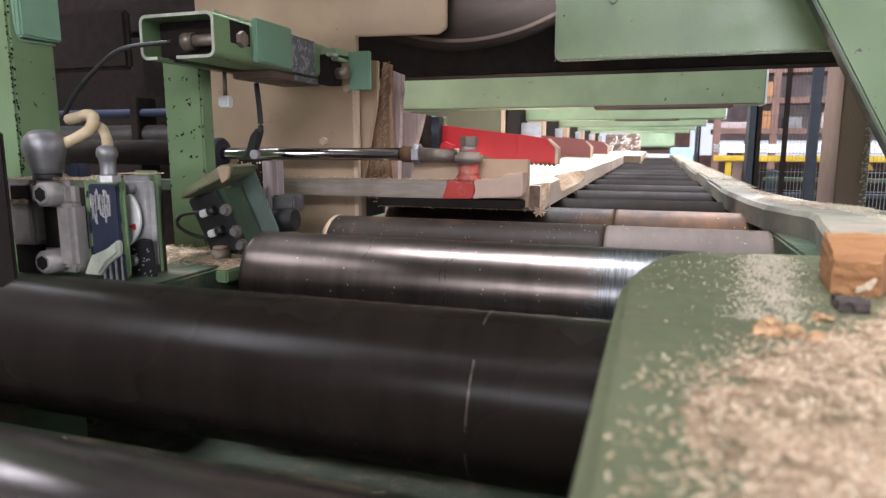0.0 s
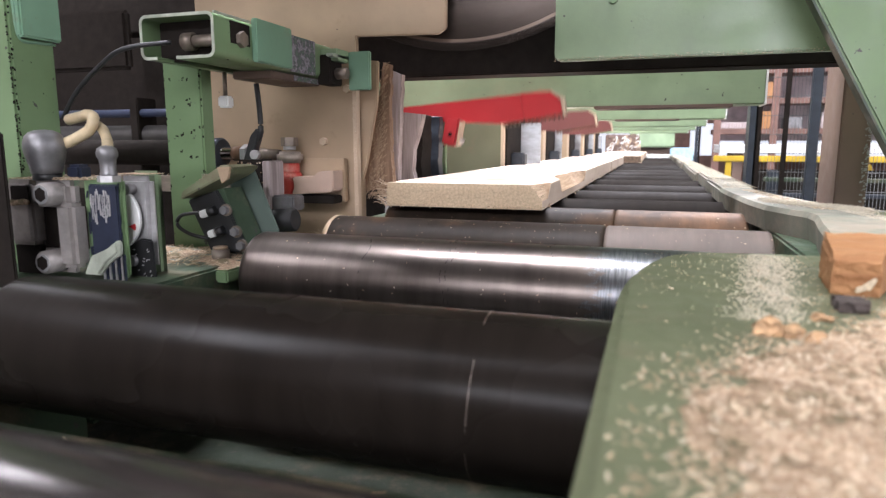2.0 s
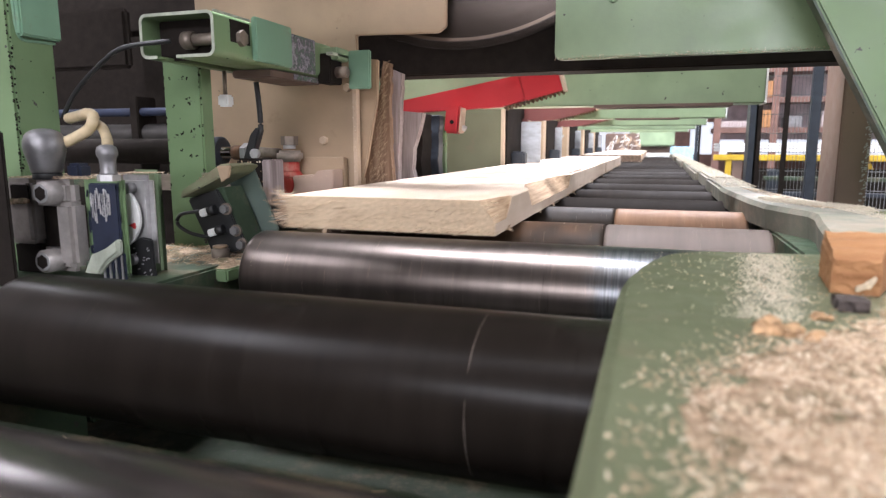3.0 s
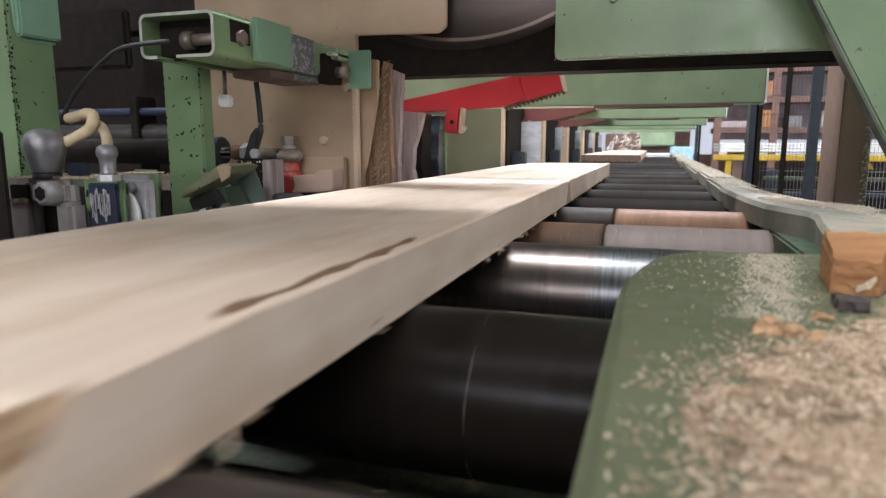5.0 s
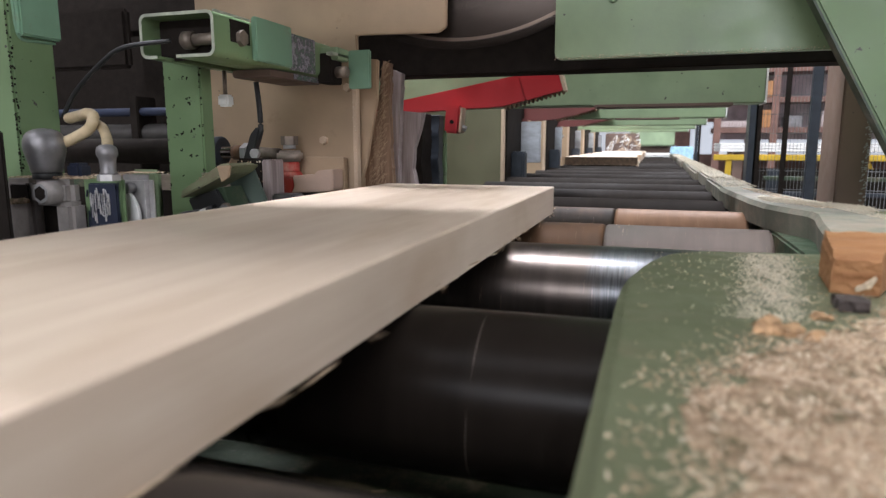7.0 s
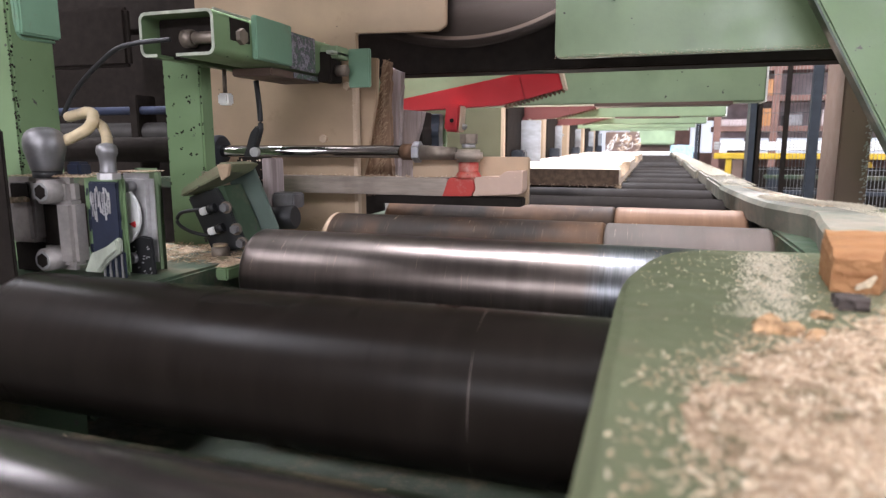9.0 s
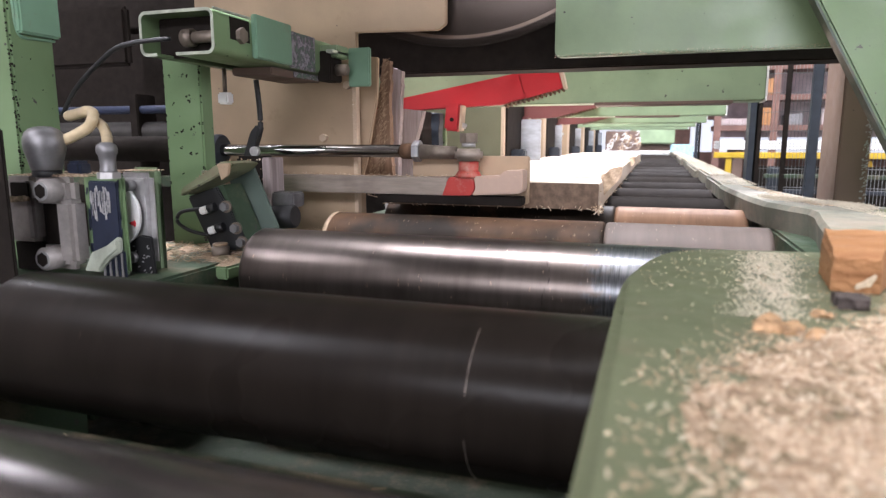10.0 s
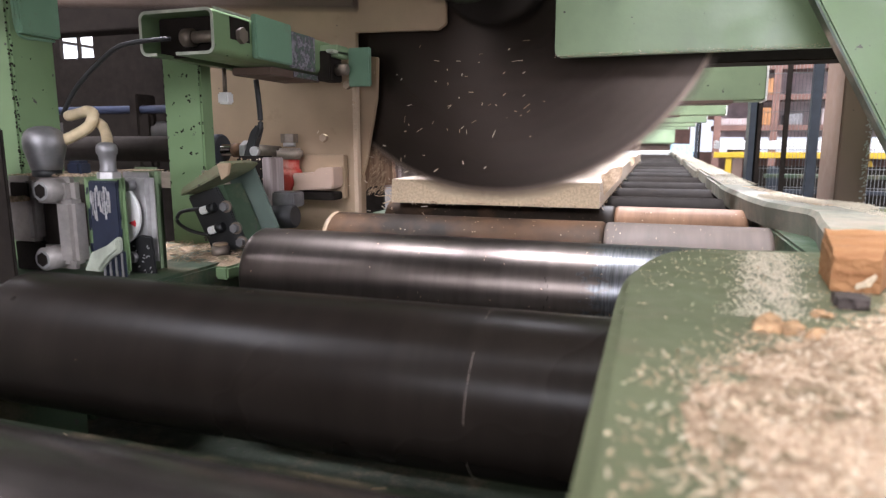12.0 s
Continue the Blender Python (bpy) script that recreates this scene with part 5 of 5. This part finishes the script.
def small_things():
    e = thing("wood_block", "orange-brown offcut block lying on the plate", "wood block")
    bm = box(0, 1, 0, 1, 0, 1, 0)
    bmesh.ops.subdivide_edges(bm, edges=bm.edges[:], cuts=15, use_grid_fill=True)
    for v in bm.verts:
        u, w, h = v.co
        wave = 0.0022 * abs(math.sin(w * 9.4)) + 0.0012 * noise.noise(Vector((u * 3, w * 9, 2)))
        rise = 0.0255 + 0.012 * w ** 0.8 + wave
        d = noise.noise(Vector((u * 4, w * 7, h * 6))) * 0.0011 + noise.noise(Vector((u * 14, w * 14, h * 12))) * 0.0004
        v.co = Vector((0.129 + 0.031 * u + 0.024 * w * (0.35 + u) + d - 0.002 * (h > 0.8) * (u - 0.5), 0.535 + 0.075 * w + d - 0.004 * u, 0.0206 + rise * h + d * (h > 0)))
    part("block", bm, BLOCK, e)
    for k, (x, z, l, a) in enumerate(((0.149, 0.0285, 0.005, -25), (0.152, 0.031, 0.006, -38), (0.148, 0.026, 0.0045, -18), (0.154, 0.030, 0.0045, -60))):
        part("sliver", box(-l, l, -0.0012, 0.0012, -0.0011, 0.0011, 0.0005, m=pose(x, 0.5300, z, 0, a, 5 * k)), FLAKE, e, "torn pale sliver")
    DARK_BARK = plain("dark_brown_bark", (0.055, 0.042, 0.038), 0.8, 0, 0.5, 90, 1.0)
    e = thing("bark_piece", "dark piece of bark beside the block", "bark")
    bm = box(0.1215, 0.139, 0.476, 0.50, 0.0202, 0.0275, 0)
    bmesh.ops.subdivide_edges(bm, edges=bm.edges[:], cuts=7, use_grid_fill=True)
    for v in bm.verts:
        v.co += Vector((0.0022, 0.003, 0.0014)) * noise.noise(v.co * 170)
    part("piece", bm, DARK_BARK, e)
    CLOD = plain("packed_orange_sawdust", (0.36, 0.225, 0.12), 0.9, 0, 0.45, 140, 1.0)
    for seed, lumps in ((1, ((0.070, 0.412, 0.0095), (0.082, 0.409, 0.0065), (0.092, 0.4, 0.005))), (2, ((0.104, 0.452, 0.0045), (0.109, 0.449, 0.003)))):
        e = thing("dust_clod", "clod of packed orange sawdust on the plate", "sawdust")
        for x, y, r in lumps:
            bm = bmesh.new()
            bmesh.ops.create_icosphere(bm, subdivisions=3, radius=r, matrix=Matrix.Translation((x, y, 0.0225)))
            for v in bm.verts:
                v.co += Vector((0.7, 1, 0.5)) * r * (0.7 * noise.noise(v.co * 170 + Vector((seed, 0, 0))) + 0.35 * noise.noise(v.co * 420))
                v.co.z = 0.0196 + max(0, v.co.z - 0.0196) * 0.75
            part("lump", bm, CLOD, e)


# ---- the far end of the hall ----
def background():
    e = thing("mesh_fence", "dark wire mesh safety fence on steel posts", "fence")
    y = 2.7
    for x, w, mat in ((0.455, 0.0085, DARK), (0.547, 0.0165, POST), (1.2, 0.02, DARK), (1.9, 0.02, DARK)):
        part("post", box(x - w, x + w, y - w, y + w, -0.9, 1.1, 0.003), mat, e)
    bm = bmesh.new()
    for i in range(128):
        x = 0.36 + i * 0.012
        box(x - 0.0006, x + 0.0006, y + 0.03, y + 0.032, -0.6, 1.1, 0, bm)
    for i in range(24):
        z = -0.6 + i * 0.07
        box(0.36, 1.9, y + 0.03, y + 0.034, z - 0.0012, z + 0.0012, 0, bm)
    part("mesh_panel", bm, WIRE, e, "fine grey wire mesh")
    for y, x0, x1, z in ((5.0, 0.40, 3.0, 0.036), (6.2, 2.3, 5.0, -0.1), (7.0, 2.6, 6.0, -0.45)):
        e = thing("yellow_guard_rail", "yellow painted steel guard rail", "guard rail", "guard rails")
        part("rail", box(x0, x1, y, y + 0.06, z - 0.02, z + 0.02, 0.004), YELLOW, e)
        for k in range(4):
            x = x0 + 0.1 + k * (x1 - x0 - 0.2) / 3
            part("post", box(x - 0.02, x + 0.02, y + 0.01, y + 0.05, -0.9, z - 0.02, 0.003), YELLOW, e)
    e = thing("side_conveyor", "grey steel cross conveyor behind the mesh fence", "conveyor")
    for k in range(7):
        z = -0.62 + k * 0.09
        part("rail", box(0.62, 3.4, 4.2 + 0.02 * (k % 2), 4.26 + 0.02 * (k % 2), z, z + 0.022, 0.003), (GREEN_DARK, OLIVE, POST)[k % 3], e)
    part("back_sheet", box(0.62, 3.4, 4.5, 4.52, -0.9, -0.02, 0), DARK, e)
    for x in (0.65, 1.5, 2.4, 3.3):
        part("leg", box(x, x + 0.06, 4.3, 4.36, -0.9, -0.02, 0.003), POST, e)
    for i, (x0, x1, y, z0, z1) in enumerate(((0.7, 5.0, 8.0, 0.04, 0.14), (-0.75, 0.22, 8.4, -0.06, 0.01))):
        e = thing("lumber_stack", "white stack of fresh sawn boards", "lumber stack", "lumber stacks")
        for k in range(3):
            part("layer", box(x0, x1, y, y + 0.9, z0 + (z1 - z0) * k / 3 + 0.004, z0 + (z1 - z0) * (k + 1) / 3, 0.004), WHITE, e)
        for x in (x0 + 0.2, x1 - 0.2):
            part("trestle", box(x - 0.05, x + 0.05, y + 0.1, y + 0.8, -0.9, z0 + 0.003, 0), BROWN, e)
    e = thing("storage_rack", "red-brown steel storage rack with pale packs", "rack")
    for x in (0.9, 1.7, 2.5, 3.3, 4.1):
        part("upright", box(x - 0.05, x + 0.05, 11, 11.1, -0.9, 3.0, 0), BRICKISH, e)
    part("back_sheet", box(1.0, 5.4, 11.75, 11.8, 0.2, 3.0, 0), plain("pinkish_sheet", (0.55, 0.46, 0.49), 0.7, 0, 0.4, 3), e)
    random.seed(8)
    for z in (0.3, 0.75, 1.2, 1.7):
        part("shelf", box(0.85, 4.2, 11.012, 11.6, z, z + 0.08, 0), BRICKISH, e)
        for k in range(7):
            x = 0.95 + k * 0.46
            if random.random() < 0.5:
                part("pack", box(x, x + random.uniform(0.2, 0.42), 11.03, 11.5, z + 0.08, z + 0.08 + random.uniform(0.08, 0.26), 0.01), random.choice((WOOD_GREY, BLOCK, TAN, ALU_DARK)), e)
    e = thing("stair_stringer", "yellow sloping steel stair stringer", "stair")
    part("stringer", prism([(1.36, 0.0), (1.40, 0.0), (1.86, -0.9), (1.80, -0.9)], 5.1, 5.14, "y", 0.002), YELLOW, e)
    e = thing("strap_bundle", "tangled bundle of pale straps on a stand", "straps")
    random.seed(77)
    for k in range(60):
        x, z, w = random.uniform(-0.62, -0.22), random.uniform(0.03, 0.26), random.uniform(0.02, 0.06)
        tube("strap", [(x, 8.9, z), (x + w, 8.88, z + random.uniform(-0.05, 0.05)), (x + w * 0.6, 8.9, z - w), (x - w * 0.4, 8.9, z - w * 1.4)], random.uniform(0.003, 0.006), random.choice((WHITE, TAN, TAN_PALE, BROWN, BROWN)), e)
    part("stand", box(-0.64, -0.2, 8.95, 9.0, -0.9, 0.27, 0.01), BROWN, e)
    # beam blackened to carry the dimness of the upper left
    e = thing("rear_beam", "near-black beam behind the columns, dimness put into its colour", "beam")
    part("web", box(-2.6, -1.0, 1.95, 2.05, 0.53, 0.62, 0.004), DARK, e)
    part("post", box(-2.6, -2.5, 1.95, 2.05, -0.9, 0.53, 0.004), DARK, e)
    e = tagged(new("window_1"), "bright hall window with glazing bars", "window", kind="structure")
    part("pane", box(-4.19, -4.18, 3.78, 4.12, 0.70, 1.0, 0), DAY_GLOW, e)
    for y in (3.78, 3.95, 4.12):
        part("glazing_bar", box(-4.2, -4.16, y - 0.012, y + 0.012, 0.68, 1.02, 0), DARK, e)
    for z in (0.69, 0.85, 1.01):
        part("glazing_bar", box(-4.2, -4.165, 3.77, 4.13, z - 0.01, z + 0.01, 0), DARK, e)
    e = thing("blue_crate", "pale blue plastic crate by the conveyor's end", "crate")
    part("body", box(0.17, 0.42, 8.0, 8.3, -0.06, 0.1, 0.01), plain("pale_blue_plastic", (0.35, 0.55, 0.68), 0.5), e)
    part("leg", box(0.2, 0.38, 8.05, 8.25, -0.9, -0.06, 0), BROWN, e)
    e = thing("far_machine", "light green machine body at the conveyor's end", "machine")
    part("body", box(-0.35, 0.25, 9.6, 10.2, 0.1, 0.5, 0.02), GREEN, e)
    part("legs", box(-0.3, 0.2, 9.7, 10.1, -0.9, 0.1, 0.02), BROWN, e)


# ---- build ----
hall()
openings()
rollers()
frame_of_conveyor()
guide_fence()
SAW, SAW_BLADE = crosscut_saw()
machine()
CLAMPS = [clamp(1.84, RED, "red painted"), clamp(2.88, RED_DARK, "dusty dark red"), clamp(3.92, RED_DARK, "dusty dark red")]
wear_blocks()
left_side()
STOP = stop_arm()
BOARD_A = board("sawn_board", -0.515, -0.178, 3.50, 0.050, "fresh pale sawn board with a strip of bark", 0.042, WOOD_END, ((0.0, 0.12), (0.24, 0.84)), 1.0)
BOARD_B = board("sawn_board", -0.535, -0.098, 3.58, 0.050, "wide pale sawn board with a dark weathered end", 0.026, WOOD_END, ((0.05, 0.9), (1.6, 2.4)))
part("knot", prism([(2.11, 0.001), (2.118, 0.016), (2.133, 0.031), (2.137, 0.044), (2.15, 0.047), (2.156, 0.03), (2.166, 0.014), (2.19, 0.001)], -0.1788, -0.1766, "x", 0.0003), KNOT, BOARD_A, "brown knot in the edge")
edge = [(0.94 + 0.02 * k, 0.006 * noise.noise(Vector((k * 0.5, 2, 3))), max(0.0008, 0.006 * (0.5 + noise.noise(Vector((k * 0.6, 7, 1)))))) for k in range(14)]
part("bark_streak", prism([(-0.189 - q - w, y) for y, q, w in edge] + [(-0.189 - q + w, y) for y, q, w in reversed(edge)], 0.0495, 0.0512, "z"), BARK_DARK, BOARD_A, "dark brown streak of bark")
OFFCUT = board("board_offcut", -0.515, -0.178, 0.020, 0.050, "thin trimmed offcut of the board's end", 0.002, WOOD_END_DARK)
OFFCUT_B = board("board_offcut", -0.535, -0.098, 0.020, 0.050, "thin dark weathered offcut of the wide board", 0.002, WOOD_END_DARK)
FLYING = []
for k in range(8):
    FLYING.append(chips("flying_chips", 34, lambda r: (r.normal(0, 0.085), r.uniform(-0.012, 0.012), r.normal(0, 0.075)), "pale sawdust chips thrown up by the saw blade", (0.0035, 0.009), seed=30 + k, wide=2.2))
sawdust()
small_things()
background()


# ---- what moves ----
def glide(t, keys):
    """Straight-line value between (time, value) keys."""
    for (a, u), (b, v) in zip(keys, keys[1:]):
        if t <= b:
            return u + (v - u) * max(0, t - a) / (b - a)
    return keys[-1][1]


SAW_DROP = [(0, 0), (0.3, 0), (0.4, 0.12), (0.5, 0.4), (0.6, 0.58), (0.7, 0.72), (0.8, 0.88), (0.9, 0.97), (1.0, 1.0), (1.1, 0.97), (1.2, 0.9), (1.3, 0.78), (1.4, 0.6),
            (1.5, 0.42), (1.6, 0.25), (1.7, 0.1), (1.8, 0.03), (1.9, 0), (10.95, 0), (1.0 + 10.05, 0.1), (11.2, 0.4), (11.3, 0.62), (11.4, 0.79), (11.5, 0.91), (11.6, 0.97), (11.7, 1.0), (11.8, 0.99), (11.9, 0.92), (12.0, 0.79)]
BOARD_A_END = [(0, 1.288), (2.3, 1.288), (2.4, 1.25), (2.5, 1.20), (2.7, 1.087), (3.0, 0.883), (3.2, 0.73), (5.5, -1.09), (6.5, -1.90), (7.0, -2.28), (8.0, -3.05), (9.5, -4.2), (10.0, -4.4), (12.0, -4.4)]
BOARD_A_SIDE = [(0, -0.033), (3.2, -0.031), (5.0, 0), (12, 0)]
BOARD_B_END = [(0, 5.05), (5.6, 5.05), (6.3, 4.6), (6.8, 4.28), (7.2, 3.95), (8.0, 3.05), (8.8, 2.165), (9.2, 1.8), (9.6, 1.42), (9.8, 1.30), (10.0, 1.262), (12.0, 1.262)]
STOP_OUT = [(0, 0), (0.05, 0), (0.1, 0.12), (0.2, 1), (7.9, 1), (8.3, 0), (10.65, 0), (10.75, 0.3), (10.85, 1), (12, 1)]
CLAMP_UP = [(0, 0), (1.85, 0), (1.95, 0.45), (2.05, 0.95), (2.15, 1), (10.1, 1), (10.2, 0.75), (10.3, 0.12), (10.35, 0), (12, 0)]


def motions():
    steps = [k / 10 for k in range(121)]
    walk(SAW, [(t, pose(REST[0] + (LOW[0] - REST[0]) * k, SAW_Y, REST[1] + (LOW[1] - REST[1]) * k)) for t, k in ((t, glide(t, SAW_DROP)) for t in steps)])
    walk(SAW_BLADE, [(k / 30, pose(0, 0, 0, 0, 71 * k % 360, 0)) for k in range(361)])
    walk(BOARD_A, [(t, pose(glide(t, BOARD_A_SIDE), glide(t, BOARD_A_END), 0.001)) for t in steps])
    walk(BOARD_B, [(t, pose(0, glide(t, BOARD_B_END) + 0.024, 0.001)) for t in steps])
    drop = [(0, 0), (11.6, 0), (11.7, 0.02), (11.8, 0.08), (11.9, 0.18), (12, 0.27)]
    lean = [(0, 0), (11.6, 0), (11.8, 30), (12, 75)]
    walk(OFFCUT_B, [(t, pose(0, glide(t, BOARD_B_END) - 0.2 * glide(t, drop), 0.001 - glide(t, drop), glide(t, lean))) for t in steps])
    walk(STOP, [(t, pose(-0.386 * glide(t, STOP_OUT), 0, 0)) for t in steps])
    for c in CLAMPS:
        y = c.matrix_basis.translation.y
        walk(c, [(t, pose(-0.90, y, 0.234, 0, -17.3 * glide(t, CLAMP_UP))) for t in steps])
    fall = [(0, 0), (0.6, 0), (0.7, 0.02), (0.8, 0.08), (0.9, 0.2), (1.0, 0.27), (12, 0.27)]
    tip = [(0, 0), (0.6, 0), (0.75, 25), (0.95, 70), (12, 70)]
    walk(OFFCUT, [(t, pose(-0.033, 1.264 - 0.2 * glide(t, fall), 0.001 - glide(t, fall), glide(t, tip))) for t in steps])
    random.seed(21)
    for k, f in enumerate(FLYING):
        t0 = (0.72, 0.86, 1.0)[k] if k < 3 else 11.28 + 0.13 * (k - 3)
        x = random.uniform(-0.50, -0.40)
        rows = [(0, pose(x, 1.235, -0.27)), (t0, pose(x, 1.235, -0.27))]
        vz, vx = random.uniform(1.5, 2.3), random.uniform(-0.25, 0.35)
        for n in range(1, 9):
            u = n * 0.1 - 0.05
            z = max(-0.27, 0.02 + vz * u - 4.9 * u * u)
            if t0 + n * 0.1 < 12:
                rows.append((t0 + n * 0.1, pose(x + vx * u, 1.235, z, 0, 55 * n % 360, 0)))
        rows.append((12.05, rows[-1][1]))
        walk(f, rows)
    turn = [(0, 0), (2.25, 0), (2.45, 60)]
    turn += [(2.45 + 0.1 * k, 60 + 74 * k) for k in range(1, 74)]
    turn += [(9.95, turn[-1][1] + 60), (10.15, turn[-1][1] + 85), (12, turn[-1][1] + 85)]
    for i, (d, y, r) in enumerate(DRUMS):
        phase = 67 * i if i > 3 else 0
        walk(d, [(t, pose(0, y, -r, (glide(t, turn) + phase) % 360)) for t in steps])


motions()
